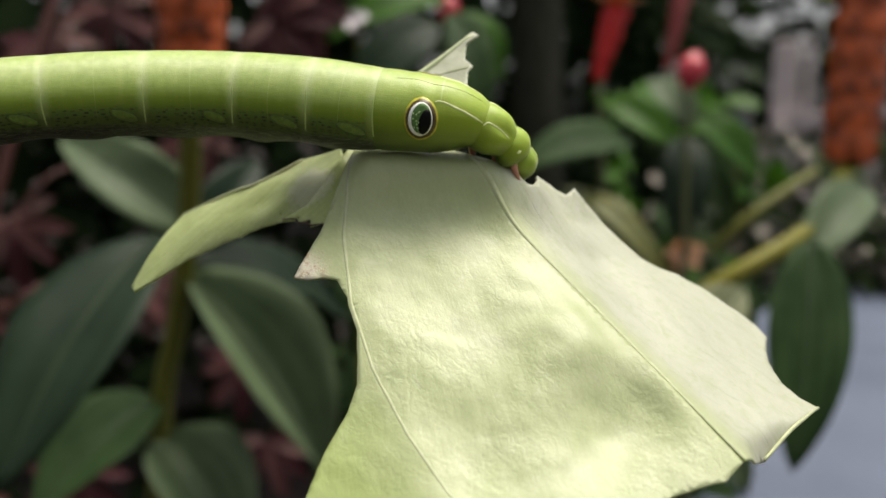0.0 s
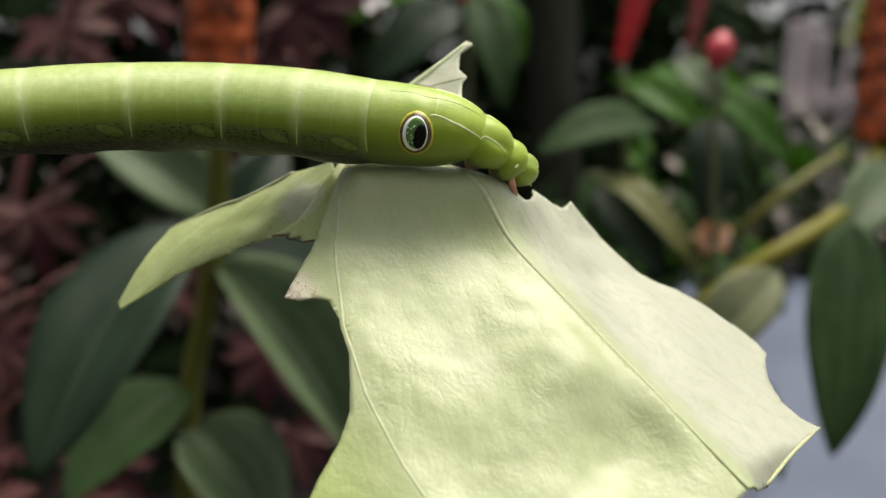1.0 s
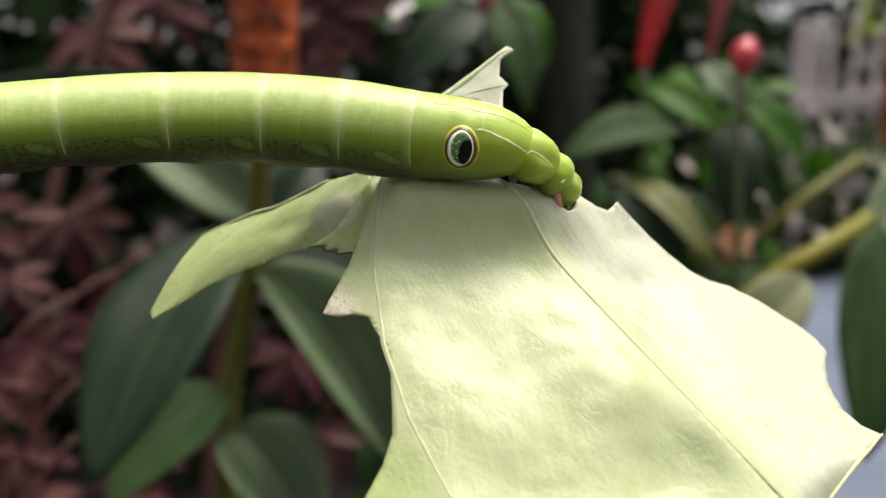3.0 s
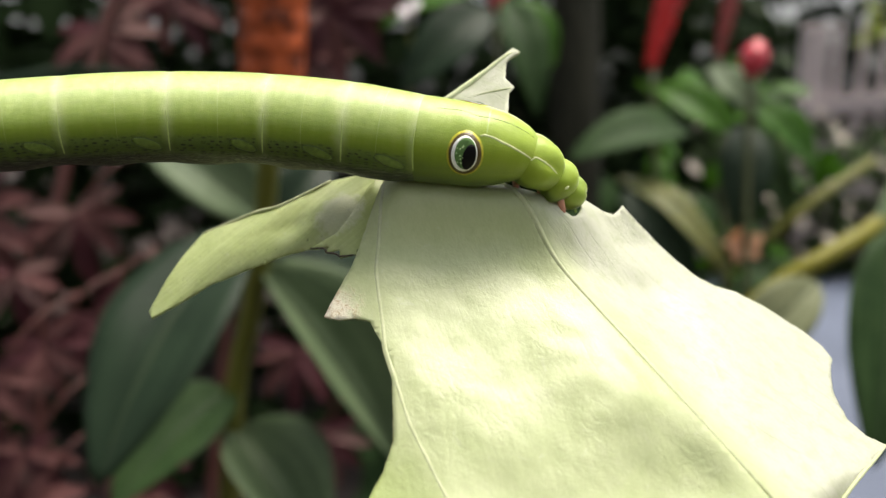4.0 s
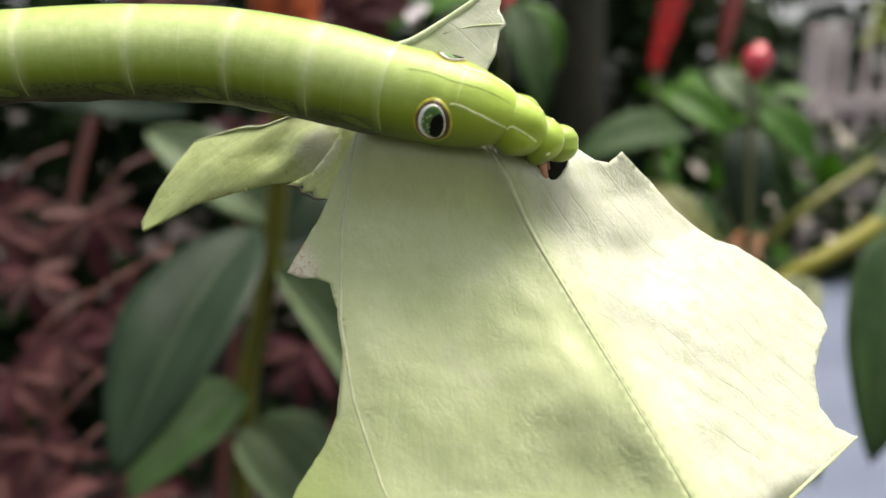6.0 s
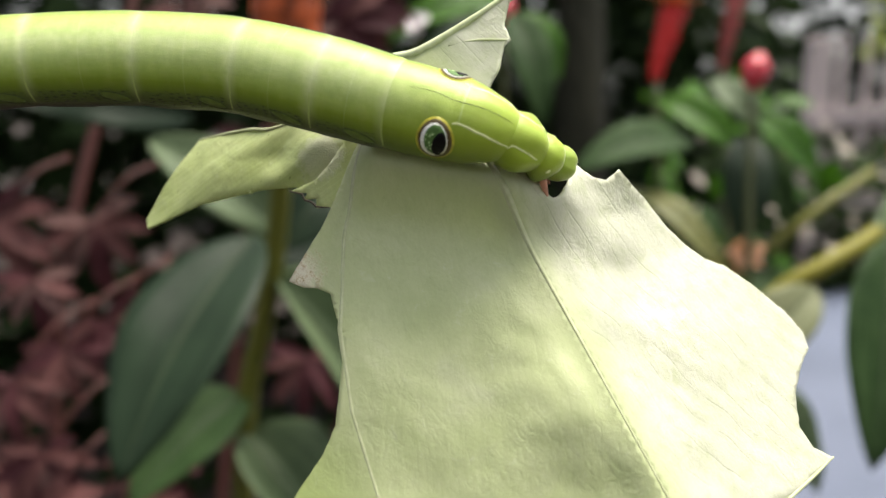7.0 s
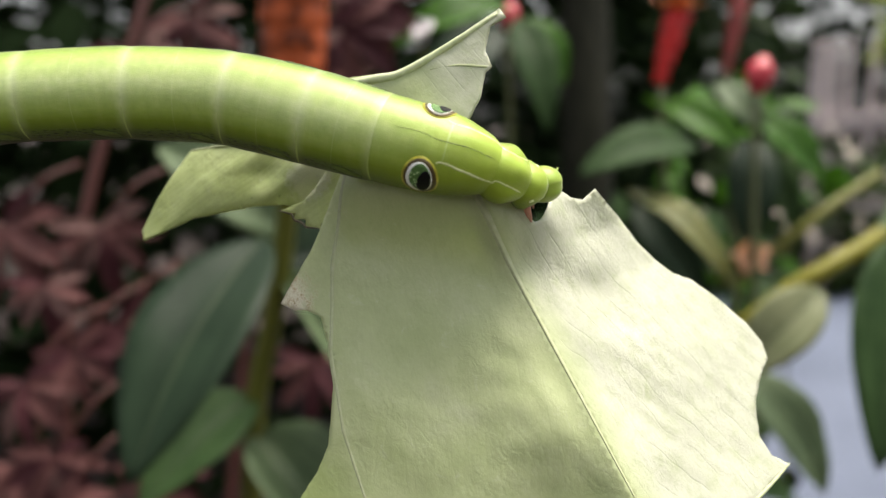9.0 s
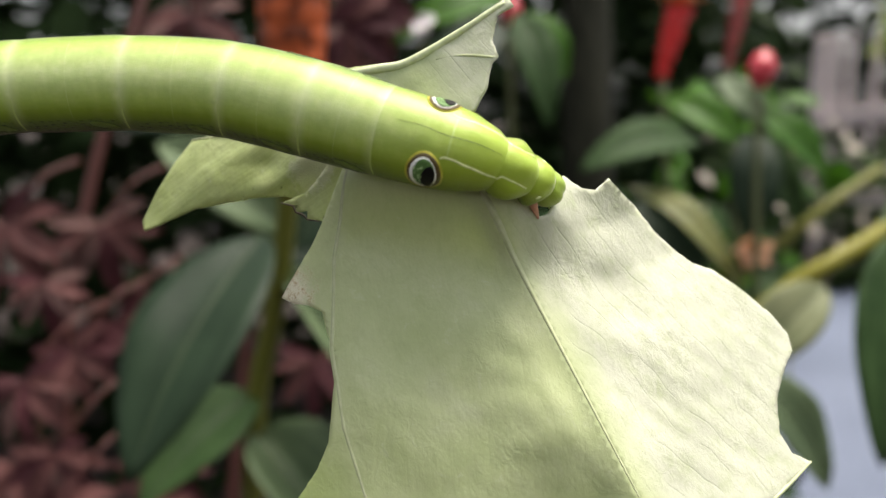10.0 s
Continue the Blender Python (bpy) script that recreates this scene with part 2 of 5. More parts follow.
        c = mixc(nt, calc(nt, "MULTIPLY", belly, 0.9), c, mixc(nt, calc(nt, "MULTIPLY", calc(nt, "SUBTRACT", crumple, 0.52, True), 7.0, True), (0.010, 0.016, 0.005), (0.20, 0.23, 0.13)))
        hgt = calc(nt, "ADD", hgt, calc(nt, "MULTIPLY", calc(nt, "MULTIPLY", belly, crumple), 5.0))
        hgt = calc(nt, "SUBTRACT", hgt, calc(nt, "MULTIPLY", calc(nt, "MULTIPLY", flank, dots), 0.8))
    else:
        # front segments: shade under the body put into the colour
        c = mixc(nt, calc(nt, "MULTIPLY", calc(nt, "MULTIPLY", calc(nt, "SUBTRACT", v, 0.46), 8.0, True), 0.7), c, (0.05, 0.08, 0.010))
    nt.links.new(c, b.inputs["Base Color"])
    nt.links.new(calc(nt, "MULTIPLY", calc(nt, "SUBTRACT", 1.0, lower), 0.5), b.inputs["Sheen Weight"])     # sheen left off the darkened underside
    b.inputs["Sheen Roughness"].default_value = 0.2
    b.inputs["Subsurface Weight"].default_value = 0.2
    b.inputs["Subsurface Radius"].default_value = (0.0012, 0.0016, 0.0004)
    b.inputs["Subsurface Scale"].default_value = 1.0
    bump(nt, b, hgt, 0.22, 0.0005)
    return m


def plain_mat(name, col, rough=0.4, var=0.25, scale=1500.0, spec=0.5):
    m, nt, b = mat(name, rough, spec)
    n = noise_tex(nt, coords(nt, "Object"), scale, 3)
    lo, hi = tuple(x * (1 - var) for x in col), tuple(min(1, x * (1 + var)) for x in col)
    nt.links.new(ramp(nt, n, [(0.3, lo), (0.7, hi)]), b.inputs["Base Color"])
    bump(nt, b, n, 0.15, 0.0004)
    return m


def foliage_mat(name, dark, light, rough=0.38, through_amount=0.15, spec=0.5, veins=0.35):
    """Upper leaf faces; UV x runs along the leaf, y across it from -1 to 1."""
    m, nt, b = mat(name, rough, spec)
    uv = coords(nt, "UV")
    rnd = nt.nodes.new("ShaderNodeObjectInfo").outputs["Random"]
    geo = nt.nodes.new("ShaderNodeNewGeometry").outputs["Random Per Island"]
    vary = calc(nt, "MULTIPLY", calc(nt, "ADD", rnd, geo), 0.5)
    n = noise_tex(nt, coords(nt, "Object"), 38.0, 6, 0.65)
    c = ramp(nt, calc(nt, "ADD", calc(nt, "MULTIPLY", n, 0.7), calc(nt, "MULTIPLY", vary, 0.3)), [(0.3, dark), (0.72, light)])
    # paler lengthwise streaks: vein stripes, and leaf sheen painted into the colour
    grain = noise_tex(nt, scaled(nt, uv, (1.3, 5.5, 1)), 1.0, 4, 0.6)
    c = mixc(nt, calc(nt, "MULTIPLY", calc(nt, "SUBTRACT", grain, 0.42, True), 2.2, True), c, tuple(min(1, x * 1.5) for x in light))
    sep = nt.nodes.new("ShaderNodeSeparateXYZ")
    nt.links.new(uv, sep.inputs[0])
    side = calc(nt, "ABSOLUTE", sep.outputs[1])
    wav = calc(nt, "SINE", calc(nt, "MULTIPLY", calc(nt, "SUBTRACT", sep.outputs[0], calc(nt, "MULTIPLY", side, 0.22)), 95.0))
    vein = calc(nt, "POWER", calc(nt, "ADD", calc(nt, "MULTIPLY", wav, 0.5), 0.5), 6.0)
    c = mixc(nt, calc(nt, "MULTIPLY", vein, veins * 0.5), c, tuple(min(1, x * 1.5) for x in light))
    rim = calc(nt, "MULTIPLY", calc(nt, "SUBTRACT", side, 0.9), 7.0, True)
    c = mixc(nt, calc(nt, "MULTIPLY", rim, 0.12), c, tuple(min(1, x * 2.2) for x in light))
    nt.links.new(c, b.inputs["Base Color"])
    bump(nt, b, calc(nt, "ADD", calc(nt, "MULTIPLY", vein, -0.4), n), 0.25, 0.002)
    see_through(nt, b, c, through_amount)
    return m


UNDERSIDE = underside_mat()
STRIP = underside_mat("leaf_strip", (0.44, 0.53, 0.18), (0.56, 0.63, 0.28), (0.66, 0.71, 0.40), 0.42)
RIB = rib_mat("leaf_rib", (0.37, 0.41, 0.22), (0.46, 0.49, 0.30))
LOBE = rib_mat("leaf_roll", (0.52, 0.58, 0.33), (0.64, 0.68, 0.45))
SCAR = plain_mat("dry_scar", (0.06, 0.045, 0.03), 0.7)
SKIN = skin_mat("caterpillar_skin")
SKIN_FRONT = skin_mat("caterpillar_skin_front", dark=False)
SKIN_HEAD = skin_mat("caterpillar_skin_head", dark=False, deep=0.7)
RING = plain_mat("ring_pale", (0.38, 0.49, 0.13), 0.45, 0.06)
YELLOW = plain_mat("eyespot_yellow", (0.46, 0.43, 0.03), 0.4)
BROWN = plain_mat("eyespot_brown", (0.075, 0.05, 0.008), 0.4)
WHITE = plain_mat("eyespot_white", (0.82, 0.83, 0.76), 0.35, 0.06)
IRIS = plain_mat("eyespot_green", (0.09, 0.18, 0.05), 0.5, 0.25, 1500.0, 0.2)
BLACK = plain_mat("eyespot_black", (0.004, 0.004, 0.004), 0.5, 0.25, 1500.0, 0.15)
CREAM = plain_mat("skin_line_cream", (0.70, 0.76, 0.38), 0.45, 0.12)
DOT = plain_mat("eyespot_dot", (0.35, 0.50, 0.22), 0.4)
PINK = plain_mat("leg_pink", (0.46, 0.22, 0.14), 0.4)
OVAL = plain_mat("oval_green", (0.13, 0.20, 0.03), 0.45)
DARKLINE = plain_mat("skin_line", (0.15, 0.21, 0.035), 0.5)
RIM = plain_mat("oval_rim_dark", (0.05, 0.08, 0.015), 0.5)
JAW = plain_mat("jaw", (0.03, 0.02, 0.012), 0.35)

COSTUS = foliage_mat("costus_leaf", (0.004, 0.010, 0.005), (0.016, 0.029, 0.015), 0.40, 0.10, 0.10, 0.15)
COSTUS_PALE = foliage_mat("costus_leaf_pale", (0.035, 0.062, 0.026), (0.095, 0.130, 0.066), 0.5, 0.15, 0.2)
COSTUS_MID = foliage_mat("costus_leaf_mid", (0.010, 0.027, 0.007), (0.034, 0.062, 0.021), 0.5, 0.15, 0.08)
BRIGHT = foliage_mat("bright_leaf", (0.012, 0.050, 0.004), (0.045, 0.115, 0.008), 0.45, 0.25, 0.14)
YELLOWLEAF = foliage_mat("yellowing_leaf", (0.045, 0.08, 0.02), (0.17, 0.165, 0.035), 0.45, 0.2)
MAUVE = foliage_mat("mauve_leaf", (0.016, 0.005, 0.005), (0.145, 0.064, 0.060), 0.6, 0.15, 0.12)
MAUVE_DARK = foliage_mat("mauve_leaf_dark", (0.008, 0.002, 0.003), (0.070, 0.022, 0.026), 0.6, 0.15, 0.12)
MAUVE_PALE = foliage_mat("mauve_leaf_pale", (0.030, 0.017, 0.015), (0.185, 0.105, 0.095), 0.6, 0.15, 0.12)
# near-black green carries the deep shade between shrub and hedge leaves
DIM = foliage_mat("undergrowth_leaf_shaded", (0.0025, 0.006, 0.002), (0.010, 0.019, 0.006), 0.75, 0.1, 0.03)
OLIVE = foliage_mat("costus_leaf_olive", (0.085, 0.105, 0.045), (0.19, 0.205, 0.11), 0.5, 0.2, 0.2)
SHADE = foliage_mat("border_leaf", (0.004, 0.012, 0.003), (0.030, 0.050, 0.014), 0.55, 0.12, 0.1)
LIME = foliage_mat("lime_leaf", (0.10, 0.15, 0.008), (0.30, 0.36, 0.03), 0.4, 0.3, 0.3)
# pale colour for the added flecks that imitate spots of light
LIGHT_FLECK = foliage_mat("light_fleck", (0.22, 0.19, 0.15), (0.52, 0.47, 0.40), 0.6, 0.2, 0.2)
STEM = rib_mat("stem_olive", (0.065, 0.075, 0.008), (0.13, 0.13, 0.020))
STEM_YELLOW = rib_mat("stem_yellow", (0.10, 0.10, 0.004), (0.175, 0.16, 0.010))
STEM_RED = rib_mat("stem_red", (0.04, 0.012, 0.010), (0.08, 0.028, 0.022))
MIDRIB = rib_mat("midrib_pale", (0.014, 0.025, 0.010), (0.032, 0.048, 0.020))
CONE = plain_mat("cone_orange", (0.29, 0.058, 0.014), 0.45, 0.85, 80.0, 0.3)
RED = plain_mat("flower_red", (0.42, 0.014, 0.012), 0.45, 0.3, 120.0, 0.25)
RED_DIM = plain_mat("flower_red_dark", (0.17, 0.016, 0.012), 0.5, 0.3, 120.0)
ORANGE = plain_mat("flower_orange", (0.62, 0.20, 0.05), 0.4, 0.3, 120.0)
PEACH = plain_mat("petal_peach", (0.62, 0.33, 0.18), 0.5, 0.35, 120.0)
BUD = plain_mat("bud_red", (0.42, 0.03, 0.045), 0.4, 0.3, 120.0)
STEM_DIM = rib_mat("stem_dim", (0.035, 0.045, 0.015), (0.07, 0.08, 0.03))
BLUE = plain_mat("petal_blue", (0.10, 0.11, 0.42), 0.5, 0.15, 120.0)
PETAL = plain_mat("petal_white", (0.74, 0.70, 0.72), 0.5, 0.1, 120.0)


def bark_mat():
    m, nt, b = mat("bark", 0.9, 0.15)
    ob = coords(nt, "Object")
    n = noise_tex(nt, scaled(nt, ob, (40, 40, 9)), 1.0, 6, 0.65)
    nt.links.new(ramp(nt, n, [(0.3, (0.005, 0.006, 0.003)), (0.7, (0.018, 0.018, 0.011))]), b.inputs["Base Color"])
    bump(nt, b, n, 0.8, 0.01)
    return m


def soil_mat():
    m, nt, b = mat("soil", 0.9)
    ob = coords(nt, "Object")
    n = noise_tex(nt, ob, 9.0, 7, 0.7)
    k = noise_tex(nt, ob, 70.0, 5, 0.7)
    nt.links.new(ramp(nt, calc(nt, "ADD", calc(nt, "MULTIPLY", n, 0.5), calc(nt, "MULTIPLY", k, 0.5)),
                      [(0.35, (0.010, 0.006, 0.005)), (0.65, (0.04, 0.027, 0.022))]), b.inputs["Base Color"])
    bump(nt, b, k, 0.8, 0.02)
    return m


def paving_mat():
    m, nt, b = mat("paving", 0.55)
    ob = coords(nt, "Object")
    n = noise_tex(nt, ob, 3.0, 5)
    k = noise_tex(nt, ob, 160.0, 4)
    nt.links.new(ramp(nt, calc(nt, "ADD", calc(nt, "MULTIPLY", n, 0.7), calc(nt, "MULTIPLY", k, 0.3)),
                      [(0.3, (0.058, 0.074, 0.112)), (0.7, (0.122, 0.145, 0.203))]), b.inputs["Base Color"])
    bump(nt, b, k, 0.3, 0.004)
    return m


def fence_mat():
    m, nt, b = mat("weathered_wood", 0.8)
    ob = coords(nt, "Object")
    n = noise_tex(nt, scaled(nt, ob, (60, 60, 4)), 1.0, 6, 0.6)
    nt.links.new(ramp(nt, n, [(0.3, (0.34, 0.275, 0.275)), (0.7, (0.66, 0.57, 0.57))]), b.inputs["Base Color"])
    bump(nt, b, n, 0.5, 0.004)
    return m


BARK, SOIL, PAVING, FENCE = bark_mat(), soil_mat(), paving_mat(), fence_mat()

# ---------------------------------------------------------------- builders


def part(name, bm, material, parent=None, label="", smooth=True):
    me = bpy.data.meshes.new(name)
    bm.to_mesh(me)
    bm.free()
    if smooth:
        me.polygons.foreach_set("use_smooth", [True] * len(me.polygons))
    me.materials.append(material)
    ob = new(name, me)
    ob.parent = parent
    if label:
        tagged(ob, label)
    return ob


def thing(name, label, category, group="", kind="", at=(0, 0, 0)):
    ob = new(name)
    ob.location = at
    ob.empty_display_size = 0.01
    return tagged(ob, label, category, group, kind)


def spline(points, n):
    """n + 1 points of a smooth curve through the given ones, evenly along it."""
    p = [np.array(q, float) for q in points]
    p = [2 * p[0] - p[1]] + p + [2 * p[-1] - p[-2]]
    out = []
    for i in range(1, len(p) - 2):
        a, b, c, d = p[i - 1:i + 3]
        for k in range(24):
            t = k / 24
            out.append(0.5 * (2 * b + (c - a) * t + (2 * a - 5 * b + 4 * c - d) * t * t + (3 * b - a - 3 * c + d) * t ** 3))
    out.append(p[-2])
    out = np.array(out)
    run = np.concatenate([[0], np.cumsum(np.linalg.norm(np.diff(out, axis=0), axis=1))])
    at = np.linspace(0, run[-1], n + 1)
    return np.stack([np.interp(at, run, out[:, k]) for k in range(out.shape[1])], 1)


def tube(points, radii, n=24, sides=12, squash=1.0, wobble=0.0):
    """A closed tube along a smooth curve; radii are spread evenly along it."""
    line = spline(points, n)
    r = np.interp(np.linspace(0, 1, n + 1), np.linspace(0, 1, len(radii)), radii)
    bm = bmesh.new()
    rings = []
    side = None
    for i in range(n + 1):
        d = Vector(line[min(i + 1, n)] - line[max(i - 1, 0)]).normalized()
        if side is None:
            side = d.orthogonal().normalized()
        side = (side - d * side.dot(d)).normalized()
        up = d.cross(side)
        ring = []
        for k in range(sides):
            a = 2 * math.pi * k / sides
            rr = r[i] * (1 + wobble * noise.noise(Vector((i * 0.37, math.cos(a) * 1.3, math.sin(a) * 1.3))))
            ring.append(bm.verts.new(Vector(line[i]) + side * math.cos(a) * rr + up * math.sin(a) * rr * squash))
        rings.append(ring)
    for a, b in zip(rings, rings[1:]):
        for k in range(sides):
            bm.faces.new((a[k], a[(k + 1) % sides], b[(k + 1) % sides], b[k]))
    bm.faces.new(rings[0][::-1])
    bm.faces.new(rings[-1])
    return bm


def leaf_mesh(base, tip, width, normal, fold=18, droop=0.12, n=18, m=8, wave=0.03, point=1.0, belly=0.42):
    """A leaf blade from base to tip: widest at belly, folded along its midrib and drooping; UV along and across."""
    base, tip = Vector(base), Vector(tip)
    d = tip - base
    length = d.length
    d.normalize()
    nrm = Vector(normal)
    nrm = (nrm - d * nrm.dot(d)).normalized()
    across = d.cross(nrm)
    bm = bmesh.new()
    uv = bm.loops.layers.uv.new("UVMap")
    seed = Vector(base) * 37
    grid, uvs = [], {}
    for i in range(n + 1):
        t = i / n
        k = math.log(0.5) / math.log(belly)
        prof = math.sin(math.pi * t ** k) ** (0.75 * point) if 0 < t < 1 else 0.0
        half = width / 2 * max(prof, 0.015)
        mid = base + d * (t * length) + nrm * (droop * length * 4 * t * (1 - t))
        row = []
        for j in range(-m // 2, m // 2 + 1):
            w = j / (m / 2)
            lift = abs(w) * half * math.tan(radians(fold))
            rip = wave * length * noise.noise(seed + Vector((t * 4, w * 1.5, 0))) * abs(w)
            v = bm.verts.new(mid + across * (w * half) + nrm * (lift + rip))
            uvs[v] = (t * length * 10, w)
            row.append(v)
        grid.append(row)
    for a, b in zip(grid, grid[1:]):
        for k in range(m):
            fc = bm.faces.new((a[k], a[k + 1], b[k + 1], b[k]))
            for lp in fc.loops:
                lp[uv].uv = uvs[lp.vert]
    mid_line = [grid[i][m // 2].co.copy() for i in range(0, n + 1, 3)]
    return bm, mid_line, nrm


def add_leaf(plant, base, tip, width, normal=(0, -1, 0.6), material=None, rib=None, thick=0.0006, label="", **kw):
    bm, mid, nrm = leaf_mesh(base, tip, width, normal, **kw)
    ob = part("leaf", bm, material or COSTUS, plant, label)
    md = ob.modifiers.new("thickness", "SOLIDIFY")
    md.thickness, md.offset = thick, 0
    if rib is not None:
        r = width * 0.022
        part("midrib", tube([tuple(p + nrm * r * 0.3) for p in mid], [r, r * 0.8, r * 0.3], 14, 8), rib, ob)
    return ob


# ---------------------------------------------------------------- ground and setting
bm = bmesh.new()
bmesh.ops.create_grid(bm, x_segments=80, y_segments=80, size=40)
for v in bm.verts:
    v.co.z = 0.02 * noise.noise(v.co * 0.8)
ground = tagged(part("ground", bm, SOIL), "dark brown garden soil under the plants", "ground", kind="structure")

bm = bmesh.new()
bmesh.ops.create_cube(bm, size=1, matrix=Matrix.LocRotScale((2.4, 2.6, 0.02), None, (3.8, 3.2, 0.08)))
bmesh.ops.bevel(bm, geom=bm.edges[:], offset=0.012, segments=2, affect="EDGES")
paving = tagged(part("pavement", bm, PAVING, smooth=False), "blue-grey concrete path beside the flower bed", "pavement", kind="structure")


def sky_screen_wall():
    """A plain plastered wall, unseen behind the viewer, added to block low sky."""
    bm = bmesh.new()
    bmesh.ops.create_cube(bm, size=1, matrix=Matrix.Translation((0, -4.6, 0.85)) @ Matrix.Diagonal((14.0, 0.2, 1.7, 1)))
    bmesh.ops.create_cube(bm, size=1, matrix=Matrix.Translation((0, -4.6, 1.74)) @ Matrix.Diagonal((14.0, 0.3, 0.08, 1)))
    m, nt, b = mat("plaster", 0.85, 0.2)
    n = noise_tex(nt, coords(nt, "Object"), 6.0, 6, 0.65)
    nt.links.new(ramp(nt, n, [(0.3, (0.20, 0.18, 0.15)), (0.7, (0.33, 0.30, 0.25))]), b.inputs["Base Color"])
    bump(nt, b, n, 0.4, 0.01)
    tagged(part("sky_screen", bm, m, None, smooth=False), "grey plastered wall added out of view to block low sky", "wall", kind="structure")


sky_screen_wall()


def fence():
    f = thing("picket_fence", "weathered pinkish-grey wooden picket fence behind the bed", "fence", at=(0, 0, 0))
    for i in range(22):
        bm = bmesh.new()
        x = 1.98 + i * 0.13
        bmesh.ops.create_cube(bm, size=1, matrix=Matrix.LocRotScale((x, 5.2 + 0.01 * math.sin(i * 2.1), 0.64 + 0.012 * math.sin(i * 1.3)), Euler((0, 0.012 * math.sin(i * 3.3), 0)), (0.15 if i == 0 else 0.045, 0.022, 1.2)))
        bmesh.ops.bevel(bm, geom=bm.edges[:], offset=0.005, segments=1, affect="EDGES")
        part("picket", bm, FENCE, f, smooth=False)
    for z, lean in ((0.35, 0.0), (0.93, 0.10)):
        bm = bmesh.new()
        bmesh.ops.create_cube(bm, size=1, matrix=Matrix.LocRotScale((3.3, 5.165, z), Euler((0, -lean, 0)), (2.8, 0.035, 0.1)))
        bmesh.ops.bevel(bm, geom=bm.edges[:], offset=0.004, segments=1, affect="EDGES")
        part("rail", bm, FENCE, f, smooth=False)


fence()


def tree_trunk():
    t = thing("tree", "slim dark grey tree trunk behind the flowers", "tree")
    part("trunk", tube([(0.2337, 1.3223, -1.3905), (0.2286, 1.6456, 0.4428), (0.2234, 1.7264, 0.9012), (0.2193, 1.8974, 1.5828)], [0.07, 0.055, 0.048, 0.04], 30, 14, wobble=0.15), BARK, t)
    part("limb", tube([(0.2234, 1.7677, 1.1355), (0.1599, 1.9231, 1.4405), (0.0879, 2.1002, 1.8690)], [0.022, 0.016, 0.01], 14, 8, wobble=0.15), BARK, t)


tree_trunk()


def undergrowth(name, label, rng_seed, count, box, size, material, down=0.3):
    """A mass of small overlapping leaves filling a box."""
    rnd = random.Random(rng_seed)
    verts, faces, uvs = [], [], []
    (x0, x1), (y0, y1), (z0, z1) = box
    for _ in range(count):
        c = Vector((rnd.uniform(x0, x1), rnd.uniform(y0, y1), rnd.uniform(z0, z1)))
        s = size * rnd.uniform(0.6, 1.3)
        q = Euler((rnd.uniform(-0.9, 0.9), rnd.uniform(-0.9, 0.9) + down, rnd.uniform(0, 6.3))).to_matrix()
        prof = [(0, 0.0), (0.22, 0.21), (0.5, 0.25), (0.78, 0.15), (1, 0)]
        k = len(verts)
        for t, w in prof:
            z = 0.25 * t * (1 - t)
            for sgn in (-1, 0, 1):
                verts.append(c + q @ (Vector((t - 0.5, sgn * w, z + 0.12 * abs(sgn) * w)) * s))
                uvs.append((t, sgn))
        for i in range(4):
            for j in range(2):
                a = k + i * 3 + j
                faces.append((a, a + 1, a + 4, a + 3))
    me = bpy.data.meshes.new(name)
    me.from_pydata(verts, [], faces)
    lay = me.uv_layers.new(name="UVMap")
    idx = np.empty(len(me.loops), int)
    me.loops.foreach_get("vertex_index", idx)
    lay.data.foreach_set("uv", np.array(uvs)[idx].ravel())
    me.polygons.foreach_set("use_smooth", [True] * len(me.polygons))
    me.materials.append(material)
    return tagged(new(name, me), label, "foliage", kind="stuff")


undergrowth("shrub_foliage", "shrub leaves behind the flower bed, shade put into their dark green", 3, 5200, ((-2.6, 0.72), (1.9, 3.4), (0.0, 2.0)), 0.13, DIM)
undergrowth("hedge_foliage", "dense hedge far behind the fence, shade put into its dark green", 4, 6000, ((-5, 6), (6.0, 7.4), (0.0, 2.6)), 0.22, DIM)
undergrowth("border_foliage", "mid-green leaves overhanging the path edge", 8, 700, ((0.28, 0.95), (2.6, 3.3), (0.55, 1.35)), 0.11, SHADE)
undergrowth("kerb_foliage", "low leafy planting at the far side of the path", 9, 1500, ((0.9, 3.2), (4.0, 4.7), (0.0, 0.74)), 0.12, SHADE)
undergrowth("bed_foliage", "small dark leaves low in the flower bed", 5, 900, ((-0.12, 0.42), (1.15, 1.7), (0.15, 0.72)), 0.07, COSTUS_MID)
undergrowth("fence_climber", "sunlit yellow-green leaves at the fence", 6, 110, ((2.1, 2.8), (4.7, 5.1), (1.12, 1.5)), 0.1, LIME)
undergrowth("bed_shoots", "scattered fresh green leaves deep in the flower bed", 21, 60, ((0.27, 0.46), (1.10, 1.40), (0.62, 0.93)), 0.06, BRIGHT)
# added flecks stand in for lit gaps between the far stems
undergrowth("dry_scraps", "pale leaf-shaped flecks added as light spots among the far stems", 12, 70, ((0.42, 0.98), (1.55, 2.0), (0.55, 0.86)), 0.034, LIGHT_FLECK)

